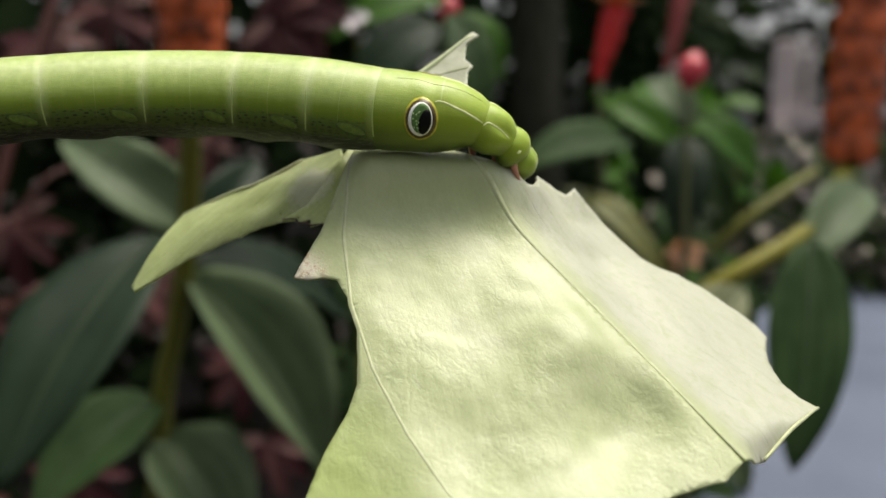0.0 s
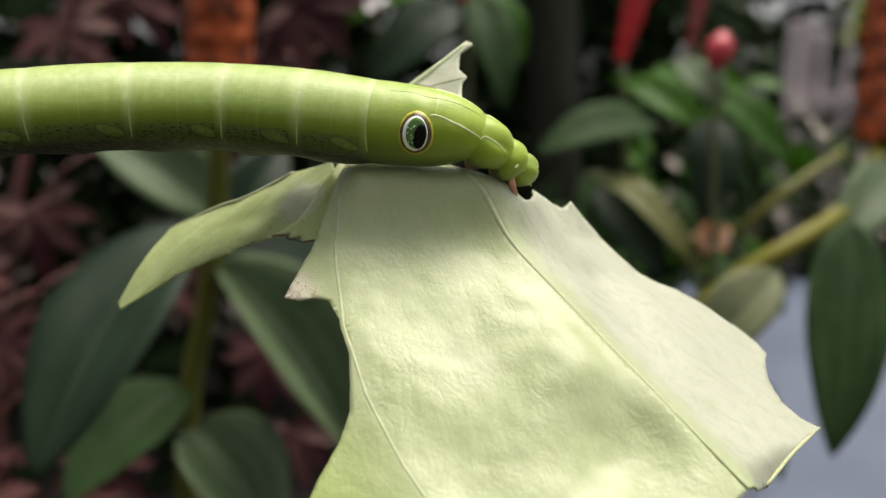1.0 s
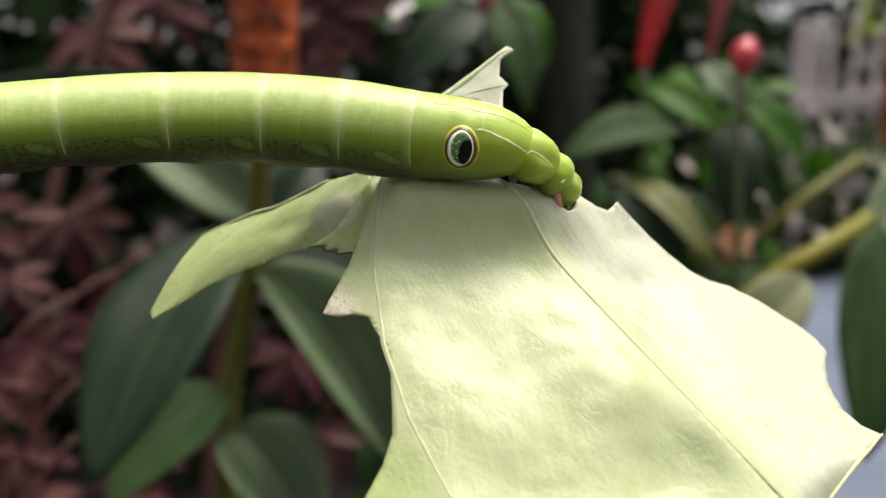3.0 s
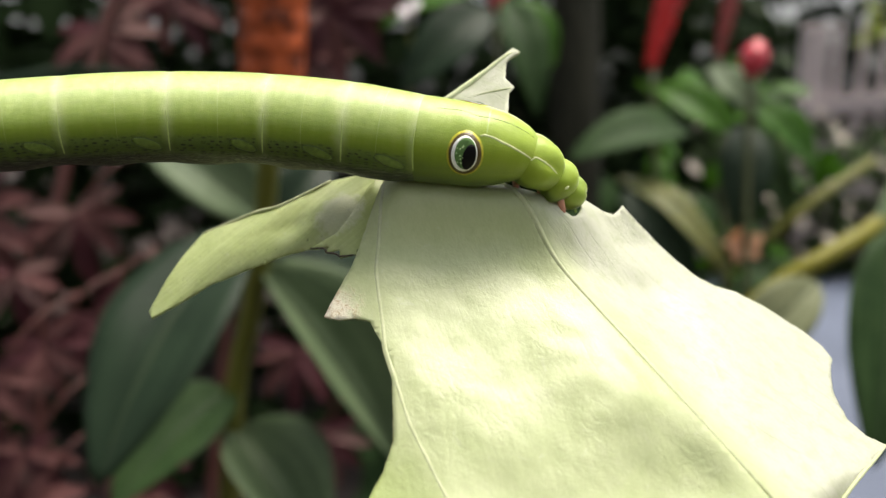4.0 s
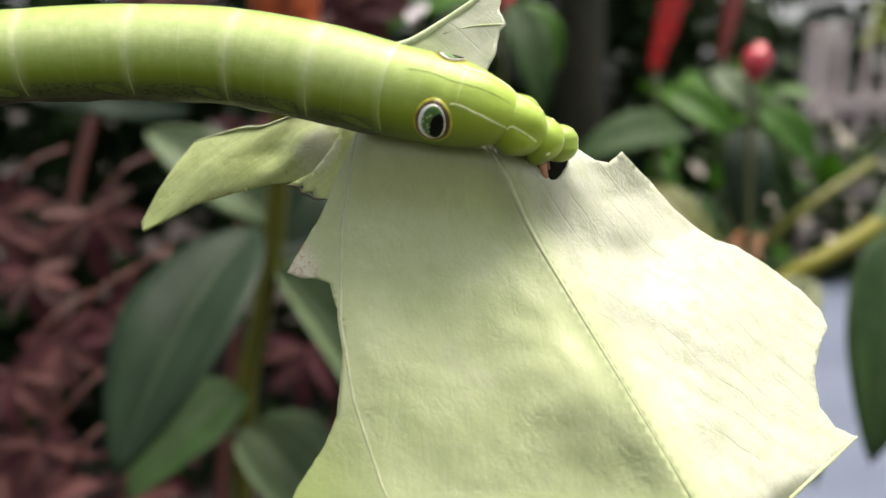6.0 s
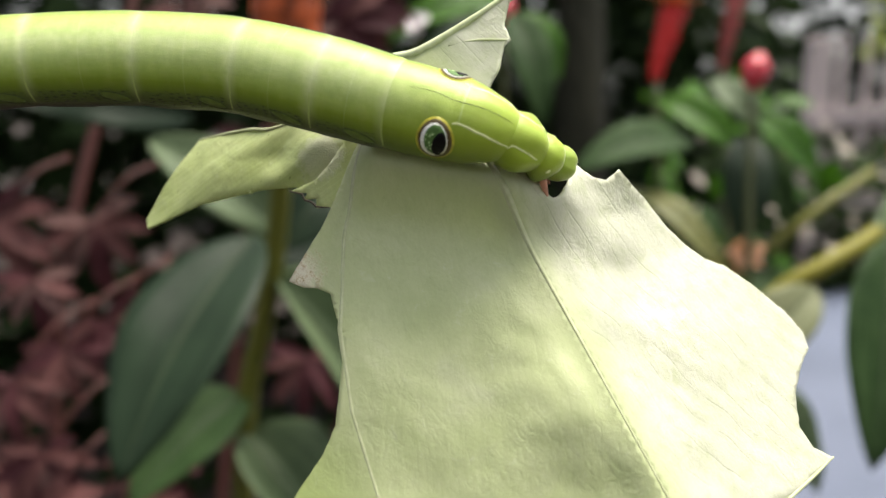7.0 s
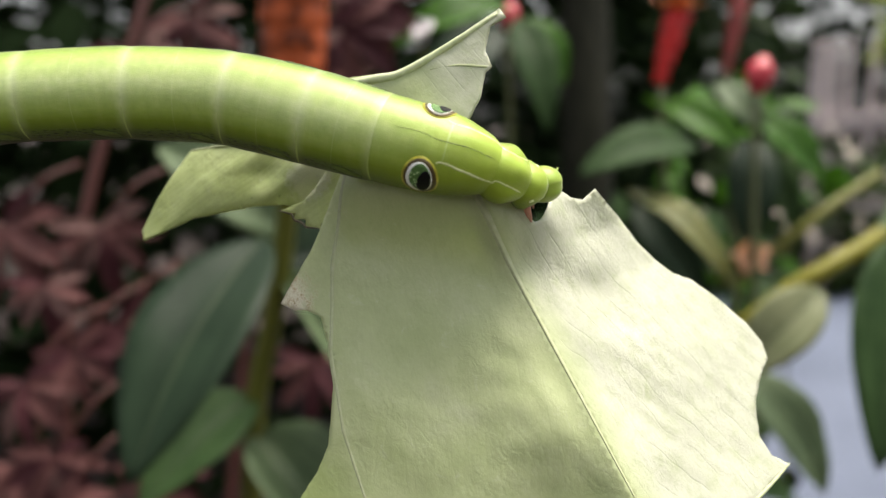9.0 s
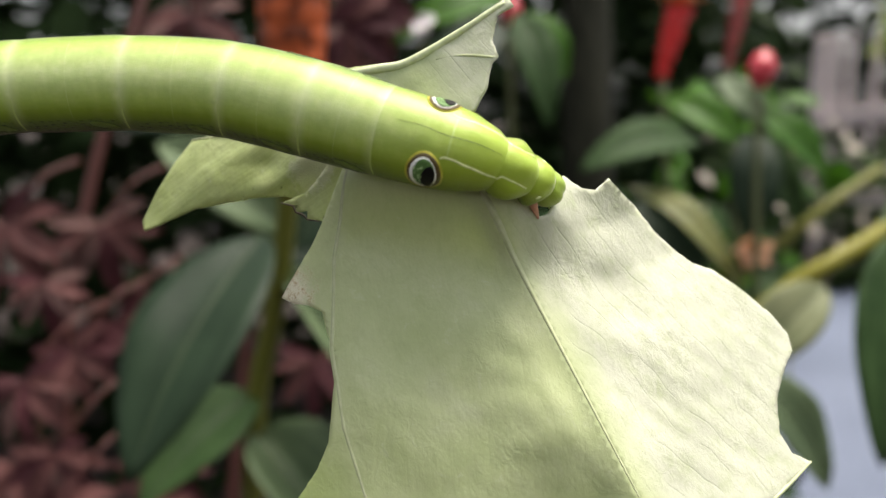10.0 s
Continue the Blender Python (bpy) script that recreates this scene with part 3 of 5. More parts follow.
# ---------------------------------------------------------------- the flowering shoots


def cone_head(plant, low, high, radius, rows=8, per=6):
    """A costus cone: a core with overlapping scales in spiral rows."""
    low, high = Vector(low), Vector(high)
    core = part("flower_cone", tube([tuple(low), tuple(low.lerp(high, 0.5)), tuple(high)], [radius * 0.8, radius * 0.93, radius * 0.55], 16, 18), CONE, plant, "orange-brown cone of overlapping scales")
    axis = (high - low).normalized()
    e1 = axis.orthogonal().normalized()
    e2 = axis.cross(e1)
    step = (high - low).length / rows
    for i in range(rows):
        for k in range(per):
            a = 2 * math.pi * (k + 0.5 * (i % 2)) / per
            out = e1 * math.cos(a) + e2 * math.sin(a)
            t = (i + 0.5) / rows
            rr = radius * (0.86 + 0.12 * math.sin(math.pi * min(1, t * 1.2)))
            c = low + axis * (i * step) + out * rr
            bm, _, _ = leaf_mesh(c - axis * step * 0.2, c + axis * step * 1.25 + out * radius * 0.05, 2 * math.pi * radius / per * 1.25, out, fold=-14, droop=0.06, n=5, m=4, wave=0, belly=0.5)
            part("scale", bm, CONE, core)


def near_shoot():
    p = thing("ginger_plant", "ginger shoot with an orange-brown cone and broad dark leaves", "plant", "ginger shoots")
    part("stem", tube([(-0.1524, 0.5150, 0.2504), (-0.1440, 0.5583, 0.5532), (-0.1394, 0.5732, 0.6955), (-0.1260, 0.5688, 0.7567), (-0.1131, 0.5551, 0.8232), (-0.1025, 0.5286, 0.9035)], [0.009, 0.0085, 0.0075, 0.007, 0.0065, 0.006], 40, 12), STEM, p)
    cone_head(p, (-0.1022, 0.5281, 0.9004), (-0.1001, 0.5257, 1.0022), 0.0185)
    add_leaf(p, (-0.1132, 0.4943, 0.8240), (-0.1570, 0.3902, 0.7233), 0.060, (-0.25, -1, 0.35), COSTUS, MIDRIB, fold=14, droop=0.10, belly=0.45, label="broad dark green leaf with a grey sheen")
    add_leaf(p, (-0.1214, 0.5694, 0.7892), (-0.0343, 0.5672, 0.6614), 0.064, (0.5, -0.8, 0.75), COSTUS_PALE, MIDRIB, fold=50, droop=0.06, label="dark leaf folded along its pale midrib")
    add_leaf(p, (-0.1383, 0.5707, 0.6811), (-0.0763, 0.5190, 0.6186), 0.060, (0.4, -0.8, 0.8), COSTUS_PALE, MIDRIB, fold=46, droop=0.06)
    add_leaf(p, (-0.1298, 0.6103, 0.7909), (-0.0273, 0.6806, 0.7285), 0.052, (0.1, -0.5, 1.0), COSTUS, MIDRIB, fold=20, droop=0.1)
    add_leaf(p, (-0.1409, 0.5751, 0.7063), (-0.1951, 0.5056, 0.6577), 0.052, (-0.2, -0.9, 0.6), COSTUS_MID, MIDRIB, fold=24, droop=0.08)
    add_leaf(p, (-0.1175, 0.5935, 0.8106), (-0.2077, 0.6039, 0.8699), 0.046, (-0.2, -0.9, 0.8), COSTUS_PALE, MIDRIB, fold=20, droop=0.14)
    add_leaf(p, (-0.1254, 0.6317, 0.7969), (-0.1622, 0.6622, 0.8550), 0.040, (-0.2, -1, 0.3), COSTUS_PALE, MIDRIB, fold=18, droop=0.1)
    add_leaf(p, (-0.1164, 0.5916, 0.7998), (-0.0872, 0.6418, 0.8544), 0.040, (0.2, -1, 0.2), COSTUS, MIDRIB, fold=18, droop=0.1)
    add_leaf(p, (-0.2061, 0.7094, 0.8800), (-0.3184, 0.6310, 0.8960), 0.036, (-0.1, -1, 0.25), COSTUS, MIDRIB, fold=15, droop=0.12)


def far_shoot():
    p = thing("ginger_plant", "ginger shoot with a rusty cone beside the path", "plant", "ginger shoots")
    part("stem", tube([(0.1014, 0.6702, -0.1943), (0.1378, 0.6851, 0.5237), (0.1772, 0.6739, 0.6908), (0.2287, 0.6556, 0.7600), (0.2674, 0.6599, 0.7841), (0.3220, 0.6946, 0.8082), (0.3723, 0.7528, 0.8502)], [0.0075, 0.007, 0.0055, 0.006, 0.0065, 0.007, 0.007], 50, 12), STEM_YELLOW, p)
    cone_head(p, (0.3705, 0.7533, 0.8533), (0.3854, 0.7757, 1.0380), 0.0205)
    add_leaf(p, (0.3786, 0.7398, 0.8340), (0.2962, 0.6676, 0.7701), 0.042, (-0.2, -0.9, 0.6), COSTUS_PALE, MIDRIB, fold=22)
    add_leaf(p, (0.2870, 0.6136, 0.8094), (0.2604, 0.5486, 0.6711), 0.054, (-0.1, -1, 0.2), COSTUS_MID, MIDRIB, fold=14, droop=0.05)
    add_leaf(p, (0.2554, 0.6469, 0.7680), (0.1919, 0.6354, 0.7027), 0.044, (0.1, -0.9, 0.8), OLIVE, MIDRIB, fold=18)
    add_leaf(p, (0.2138, 0.6947, 0.6934), (0.2730, 0.6591, 0.6069), 0.046, (0.3, -0.9, 0.6), COSTUS_PALE, MIDRIB, fold=24)
    part("branch", tube([(0.3156, 0.9377, 0.7470), (0.3676, 0.9452, 0.7897), (0.4388, 0.9823, 0.8273)], [0.005, 0.006, 0.006], 16, 10), STEM, p)


near_shoot()
far_shoot()


def spike(plant, low, high, r, material, top=None):
    ob = part("flower_spike", tube([low, tuple((np.array(low) + np.array(high)) / 2), high], [r * 0.35, r * 0.62, r * 0.8, r * 0.85], 20, 12, wobble=0.3), material, plant, "waxy red flower spike")
    if top is not None:
        c = Vector(high)
        for k in range(7):
            a = 2 * math.pi * k / 7
            bm, _, _ = leaf_mesh(c - Vector((0, 0, r * 0.5)), c + Vector((math.cos(a) * r * 1.9, math.sin(a) * r * 1.9, r * (0.5 + 0.5 * (k % 2)))), r * 1.4, (0, 0, 1), n=6, m=4, wave=0.05)
            part("petal", bm, top, ob)


def red_flowers():
    p = thing("red_flower_plant", "leafy plant with red spikes and pink-red buds", "plant")
    part("stem", tube([(0.2272, 0.8348, -0.0094), (0.2182, 0.9486, 0.6365), (0.2117, 1.0198, 0.9247)], [0.006, 0.005, 0.004], 24, 10), STEM_DIM, p)
    spike(p, (0.2093, 1.0189, 0.9199), (0.2310, 1.0335, 0.9985), 0.0165, RED, ORANGE)
    part("stem", tube([(0.3386, 0.9370, -0.1208), (0.3252, 1.0648, 0.6042), (0.3119, 1.1235, 0.9370)], [0.006, 0.005, 0.004], 24, 10), STEM_DIM, p)
    spike(p, (0.3105, 1.1231, 0.9350), (0.3286, 1.1392, 1.0260), 0.0125, RED_DIM)
    part("stem", tube([(0.2624, 0.7071, 0.1882), (0.2574, 0.7938, 0.6795), (0.2574, 0.8345, 0.9104)], [0.005, 0.004, 0.003], 24, 10), STEM_DIM, p)
    part("bud", tube([(0.2589, 0.8342, 0.9089), (0.2614, 0.8371, 0.9251), (0.2664, 0.8400, 0.9418)], [0.004, 0.012, 0.0125, 0.004], 14, 14), BUD, p, "round pink-red bud")
    part("stem", tube([(0.0613, 0.9055, -0.0115), (0.0549, 1.0275, 0.6806), (0.0473, 1.0802, 0.9794)], [0.005, 0.004, 0.003], 24, 10), STEM_DIM, p)
    part("bud", tube([(0.0466, 1.0805, 0.9813), (0.0485, 1.0835, 0.9982), (0.0498, 1.0863, 1.0140)], [0.004, 0.012, 0.012, 0.005], 14, 14), BUD, p, "round pink-red bud")
    add_leaf(p, (0.2375, 0.9572, 0.8580), (0.1101, 0.9016, 0.8305), 0.052, (0, -0.8, 0.9), COSTUS_MID, MIDRIB, fold=14)
    add_leaf(p, (0.2736, 0.8876, 0.8663), (0.2585, 0.8507, 0.7718), 0.050, (0, -1, 0.2), COSTUS, MIDRIB, fold=14)
    add_leaf(p, (0.2688, 0.8486, 0.8754), (0.2307, 0.8766, 0.9186), 0.038, (0, -0.8, 0.9), COSTUS_PALE, MIDRIB, fold=16)
    add_leaf(p, (0.2809, 0.9567, 0.8551), (0.2063, 0.9952, 0.9007), 0.045, (0, -0.9, 0.7), BRIGHT, MIDRIB, fold=16)
    add_leaf(p, (0.2888, 0.9314, 0.8841), (0.3560, 0.9197, 0.8180), 0.048, (0.2, -0.8, 0.8), BRIGHT, MIDRIB, fold=20)
    add_leaf(p, (0.2925, 0.9582, 0.8637), (0.3387, 0.9417, 0.7698), 0.040, (0.2, -0.9, 0.4), COSTUS_MID, MIDRIB, fold=20)
    add_leaf(p, (0.1618, 0.9287, 0.8115), (0.2629, 0.8611, 0.7161), 0.036, (0.3, -0.7, 0.9), YELLOWLEAF, MIDRIB, fold=26)
    add_leaf(p, (0.1862, 0.9965, 0.7929), (0.2540, 0.9590, 0.6952), 0.055, (-0.2, -0.8, 0.6), COSTUS, MIDRIB, fold=20)
    add_leaf(p, (0.2552, 0.9032, 0.7243), (0.2816, 0.8700, 0.7662), 0.030, (0.2, -0.9, 0.5), YELLOWLEAF, None, fold=20)
    add_leaf(p, (0.3040, 0.9337, 0.7242), (0.3560, 0.8945, 0.6746), 0.05, (0.2, -0.9, 0.5), COSTUS_MID, MIDRIB, fold=20)
    faded = part("bud", tube([(0.2655, 0.8663, 0.7451), (0.2709, 0.8684, 0.7572), (0.2763, 0.8704, 0.7688)], [0.004, 0.010, 0.011, 0.004], 10, 12), ORANGE, p, "orange fading flower")
    for k in range(5):
        a = radians(30 + 72 * k)
        c = Vector((0.2709, 0.862, 0.7572))
        bm, _, _ = leaf_mesh(c, c + Vector((math.cos(a) * 0.020, -0.004, math.sin(a) * 0.018)), 0.014, (0, -1, 0.3), n=6, m=4, wave=0.06)
        part("petal", bm, PEACH, faded)
    # shoot in front of the tree trunk
    add_leaf(p, (0.0370, 0.9778, 0.9747), (-0.0526, 0.9328, 0.8924), 0.060, (-0.1, -1, 0.5), COSTUS, MIDRIB, fold=12, label="dark bluish-green oval leaf")
    add_leaf(p, (0.0509, 0.9798, 0.9860), (0.0817, 0.9290, 0.8703), 0.046, (0.3, -1, 0.2), COSTUS_MID, MIDRIB, fold=18)
    add_leaf(p, (0.0572, 1.0108, 0.9888), (0.1049, 0.9983, 0.9183), 0.046, (0.3, -0.8, 0.6), BRIGHT, MIDRIB, fold=18)
    add_leaf(p, (0.0462, 1.0335, 1.0026), (-0.0799, 1.0051, 0.9565), 0.05, (0, -0.8, 0.9), BRIGHT, MIDRIB, fold=18)


red_flowers()


def white_flower():
    f = thing("white_flower", "small white blossom drooping on a thin stalk", "flower")
    c = Vector((-0.0464, 0.9574, 0.9742))
    part("stalk", tube([(-0.0385, 0.9270, 0.4558), (-0.0425, 0.9697, 0.8135), (-0.0458, 0.9655, 0.9626), tuple(c)], [0.002, 0.002, 0.0015], 24, 8), STEM, f)
    for k in range(5):
        a = 2 * math.pi * k / 5 + 0.3
        bm, _, _ = leaf_mesh(c, c + Vector((math.cos(a) * 0.014, math.sin(a) * 0.012 - 0.004, 0.006 - 0.016 * (k % 2))), 0.013, (0, -1, 0.5), n=6, m=4, wave=0.05)
        part("petal", bm, PETAL, f)


white_flower()


def blue_flower():
    f = thing("blue_flower", "tiny violet-blue blossom among the far leaves", "flower")
    c = Vector((0.5275, 1.5160, 0.8597))
    part("stalk", tube([(0.5356, 1.3530, -0.3526), (0.5290, 1.4553, 0.4002), tuple(c)], [0.002, 0.002, 0.0015], 16, 8), STEM, f)
    for k in range(5):
        a = 2 * math.pi * k / 5 + 0.3
        bm, _, _ = leaf_mesh(c, c + Vector((math.cos(a) * 0.013, -0.004, math.sin(a) * 0.013)), 0.013, (0, -1, 0.3), n=6, m=4, wave=0.05)
        part("petal", bm, BLUE, f)


blue_flower()


def palmate(plant, hub, size, aim, spread=205, count=7, seed=0):
    """A hand-shaped leaf: narrow leaflets fanning from a hub, hanging."""
    rnd = random.Random(seed)
    hub = Vector(hub)
    for k in range(count):
        a = radians(aim + spread * (k / (count - 1) - 0.5) + rnd.uniform(-6, 6))
        ln = size * (1 - 0.35 * abs(k / (count - 1) - 0.5) * 2) * rnd.uniform(0.9, 1.1)
        tip = hub + Vector((math.cos(a) * ln, rnd.uniform(-0.35, 0.15) * ln, math.sin(a) * ln))
        bm, _, _ = leaf_mesh(hub, tip, ln * 0.29, (rnd.uniform(-0.3, 0.3), -1, 0.5 + rnd.uniform(-0.2, 0.3)), fold=16, droop=0.10, n=10, m=4, wave=0.05, belly=0.5)
        part("leaflet", bm, rnd.choice((MAUVE, MAUVE, MAUVE_DARK, MAUVE_DARK, MAUVE_PALE)), plant)


def mauve_plant():
    p = thing("mauve_plant", "drooping plant with hand-shaped mauve-brown leaves", "plant")
    rnd = random.Random(11)
    part("stem", tube([(-0.3128, 0.6133, 0.2319), (-0.3083, 0.6554, 0.5859), (-0.3041, 0.6865, 0.7621), (-0.2821, 0.7312, 0.9005), (-0.2528, 0.7854, 1.0353)], [0.007, 0.006, 0.005, 0.004], 34, 10), STEM_RED, p)
    part("stem", tube([(-0.2624, 0.8293, 0.1323), (-0.2219, 0.9296, 0.7015), (-0.1494, 0.9533, 0.9508), (-0.1063, 0.9949, 1.0714)], [0.007, 0.006, 0.005, 0.004], 34, 10), STEM_RED, p)
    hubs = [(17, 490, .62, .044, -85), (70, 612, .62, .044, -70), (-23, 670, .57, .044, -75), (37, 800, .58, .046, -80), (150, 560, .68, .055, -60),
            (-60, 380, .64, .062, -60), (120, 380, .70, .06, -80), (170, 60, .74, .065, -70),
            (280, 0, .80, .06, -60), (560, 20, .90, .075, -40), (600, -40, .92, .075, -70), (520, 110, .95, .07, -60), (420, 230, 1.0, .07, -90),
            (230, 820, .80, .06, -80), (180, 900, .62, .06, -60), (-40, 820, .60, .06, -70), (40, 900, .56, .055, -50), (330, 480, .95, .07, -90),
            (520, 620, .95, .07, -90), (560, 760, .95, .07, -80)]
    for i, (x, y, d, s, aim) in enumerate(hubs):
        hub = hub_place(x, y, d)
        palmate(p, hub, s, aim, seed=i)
        part("leaf_stalk", tube([hub, (hub[0] + 0.02, hub[1] + 0.02, hub[2] + 0.03), (hub[0] + 0.035, hub[1] + 0.05, hub[2] + 0.04)], [0.0012, 0.0015, 0.002], 8, 6), STEM_RED, p)


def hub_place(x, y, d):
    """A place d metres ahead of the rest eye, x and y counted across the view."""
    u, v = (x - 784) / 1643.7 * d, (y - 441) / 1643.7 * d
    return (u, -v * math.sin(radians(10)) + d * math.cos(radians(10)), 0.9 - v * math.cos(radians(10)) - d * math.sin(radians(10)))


mauve_plant()

# ---------------------------------------------------------------- the eaten leaf
# Leaf frame: S along the midrib, W across to its old margin, N out of the underside; millimetres.
LEAF_S, LEAF_W, LEAF_N = Vector((0.5759, -0.6176, -0.5356)), Vector((-0.8175, -0.4427, -0.3684)), Vector((0.0096, -0.6500, 0.7599))
LEAF_O = Vector((9.05, 2.07, 4.76)) / 1000


def in_leaf(s, w, h):
    return LEAF_O + (LEAF_S * s + LEAF_W * w + LEAF_N * h) / 1000


def hill(s, w, s0, w0, rs, rw, height):
    return height * math.exp(-((s - s0) / rs) ** 2 - ((w - w0) / rw) ** 2)


def fold_vein(s):
    return float(np.interp(s, [-16, -3, 9, 20, 31, 60], [13, 22.6, 28.5, 31.8, 33.3, 34]))


def saddle(s, w):
    """The blade curls up to meet the caterpillar's belly, along a line under its body."""
    q, p = (s + 10) * 0.8 + (w - 13.8) * 0.6, (s + 10) * 0.6 - (w - 13.8) * 0.8
    ends = min(1.0, max(0.0, (p + 7) / 8)) * min(1.0, max(0.0, (34 - p) / 9))
    return 5.7 * ends * ends * (3 - 2 * ends) * math.exp(-(q / (5.2 if q > 0 else 6.0)) ** 2)


def pleat(s, w, size):
    """Side veins as shallow pleats that leave the midrib at a narrow angle and deepen towards the tip."""
    c = s * 0.5 + w * 0.87 + 1.3 * noise.noise(Vector((s * 0.06, w * 0.06, 8)))
    grow = min(1.0, max(0.15, (s - 12) / 26)) * min(1.0, max(0.0, (-w - 1.5) / 6))
    return size * grow * (abs(math.sin(c * 1.05)) ** 0.6 - 0.6 + 0.5 * noise.noise(Vector((s * 0.2, w * 0.2, 4))))


def left_height(s, w):
    h = -0.17 * max(0.0, w - fold_vein(s))
    h += hill(s, w, 31, 6, 8, 7, 1.7) + hill(s, w, 45, 9, 6.5, 9, -2.2) + hill(s, w, 18, 27, 12, 6, 0.9) + hill(s, w, 36, 27, 9, 6, -1.0) + hill(s, w, 12, 16, 8, 6, 0.5)
    edge = min(1.0, max(0.0, w / 5)) ** 2 * (3 - 2 * min(1.0, max(0.0, w / 5)))
    return (h + pleat(s, -w, 0.05) + 0.32 * noise.noise(Vector((s * 0.11, w * 0.13, 0.5))) + 0.16 * noise.noise(Vector((s * 0.33, w * 0.38, 2.5)))) * edge + saddle(s, w)


def right_height(s, w):
    if w > 0:           # a lip under the other half, where the flap is hinged
        return left_height(s, w) - 0.6 * min(1.0, w / 0.6)
    lean = float(np.interp(s, [-20, 3, 5.5, 9, 17, 25, 38, 54, 70], [-10, -18, -23, -28, -31, -29.6, -29.8, -29, -27]))
    edge = min(1.0, max(0.0, -w / 5)) ** 2 * (3 - 2 * min(1.0, max(0.0, -w / 5)))
    return math.tan(radians(lean)) * -w + saddle(s, w) + edge * (pleat(s, w, 0.15) + 0.6 * noise.noise(Vector((s * 0.10, w * 0.14, 3.5))) + 0.22 * noise.noise(Vector((s * 0.3, w * 0.4, 6.5))) + hill(s, w, 11, -12, 5, 5, 0.7) + hill(s, w, 20, -13, 6, 5, -1.2) + hill(s, w, 36, -8, 10, 5, -1.1) + hill(s, w, 34, -21, 8, 6, 0.7) - 0.5 * max(0.0, s - 54.6) ** 1.5 * math.exp(-((w + 10) / 9) ** 4))


def lobe_height(s, w):
    low = ((s + 26.4) * 26.0 + (51.0 - w) * -10.4) / 28.0    # beyond the lower edge, counted from it
    roll = -1.6 * math.exp(min(0.0, low + 0.4) / 1.1) - 0.015 * (low + 6) ** 2
    roll *= min(1.0, max(0.05, (51 - w) / 12))
    return roll - 18.1 + (0.2783 * (s + 27.8) - 0.3405 * (w - 50.8)) / 0.8981 + 0.5 * noise.noise(Vector((s * 0.2, w * 0.15, 7))) + 0.12 * noise.noise(Vector((s * 0.7, w * 0.4, 2))) + hill(s, w, -19, 20, 3.5, 3.5, 1.3) + hill(s, w, -27, 30, 2.0, 9, 0.5) + hill(s, w, -23, 27, 3, 3, -0.6)


def upper_height(s, w):
    return 9.6 + (0.2109 * (s + 22.1) - 0.3579 * (w + 14.9)) / 0.9096 + 0.25 * noise.noise(Vector((s * 0.3, w * 0.3, 9)))


def flap_height(s, w):
    return -0.42 * max(0.0, w - 15) - 0.12


def blade(name, outline, height, parent, material, label="", ragged=0.12, step=0.95, pivot=None, thick=0.00035):
    """A thin piece of leaf with a bitten outline, filled with a fine net and lifted by its height."""
    from mathutils.geometry import delaunay_2d_cdt
    closed = [*outline, outline[0]]
    rim = []
    for (s0, w0), (s1, w1) in zip(closed, closed[1:]):
        k = max(1, int(math.hypot(s1 - s0, w1 - w0) / 0.7))
        for i in range(k):
            t = i / k
            s, w = s0 + (s1 - s0) * t, w0 + (w1 - w0) * t
            g = ragged if 0 < i and abs(w) > 0.3 else 0
            rim.append((s + g * noise.noise(Vector((s * 1.3, w * 1.3, 1))), w + g * noise.noise(Vector((s * 1.3, w * 1.3, 5)))))
    pts = [Vector(p) for p in rim]
    n = len(pts)
    lo_s, hi_s = min(p[0] for p in rim), max(p[0] for p in rim)
    lo_w, hi_w = min(p[1] for p in rim), max(p[1] for p in rim)

    def inside(s, w):
        hit = False
        for (a, b), (c, d) in zip(rim, rim[1:] + rim[:1]):
            if (b > w) != (d > w) and s < (c - a) * (w - b) / (d - b) + a:
                hit = not hit
        return hit

    row = 0
    s = lo_s
    while s < hi_s:
        w = lo_w + (step / 2 if row % 2 else 0)
        while w < hi_w:
            if inside(s, w):
                pts.append(Vector((s, w)))
            w += step
        s += step * 0.87
        row += 1
    vs, _, fs, *_ = delaunay_2d_cdt(pts, [(i, (i + 1) % n) for i in range(n)], [], 1, 1e-5)
    off = pivot or Vector((0, 0, 0))
    bm = bmesh.new()
    uv = bm.loops.layers.uv.new("UVMap")
    bv = [bm.verts.new(in_leaf(p[0], p[1], height(p[0], p[1])) - off) for p in vs]
    for fc in fs:
        face = bm.faces.new([bv[i] for i in fc])
        for lp, i in zip(face.loops, fc):
            lp[uv].uv = (vs[i][0] / 100, vs[i][1] / 100)
    bm.normal_update()
    if sum((f.normal.dot(LEAF_N) for f in bm.faces)) < 0:
        bmesh.ops.reverse_faces(bm, faces=bm.faces[:])
    ob = part(name, bm, material, parent, label)
    md = ob.modifiers.new("thickness", "SOLIDIFY")
    md.thickness, md.offset = thick, -1
    return ob


def host_stem():
    """The woody stem that the eaten leaf grows from, and that the caterpillar climbed."""
    p = thing("host_plant", "upright grey-brown woody stem that carries the eaten leaf", "plant")
    part("stem", tube([(-0.150, 0.190, -0.02), (-0.138, 0.165, 0.35), (-0.128, 0.140, 0.70), (-0.122, 0.129, 0.884), (-0.118, 0.126, 0.960), (-0.121, 0.131, 1.03)], [0.009, 0.008, 0.007, 0.0062, 0.005, 0.002], 60, 14, wobble=0.12), STEM_DIM, p)
    part("twig", tube([(-0.124, 0.131, 0.80), (-0.140, 0.150, 0.86), (-0.158, 0.162, 0.95)], [0.003, 0.0024, 0.001], 18, 10, wobble=0.1), STEM_DIM, p)


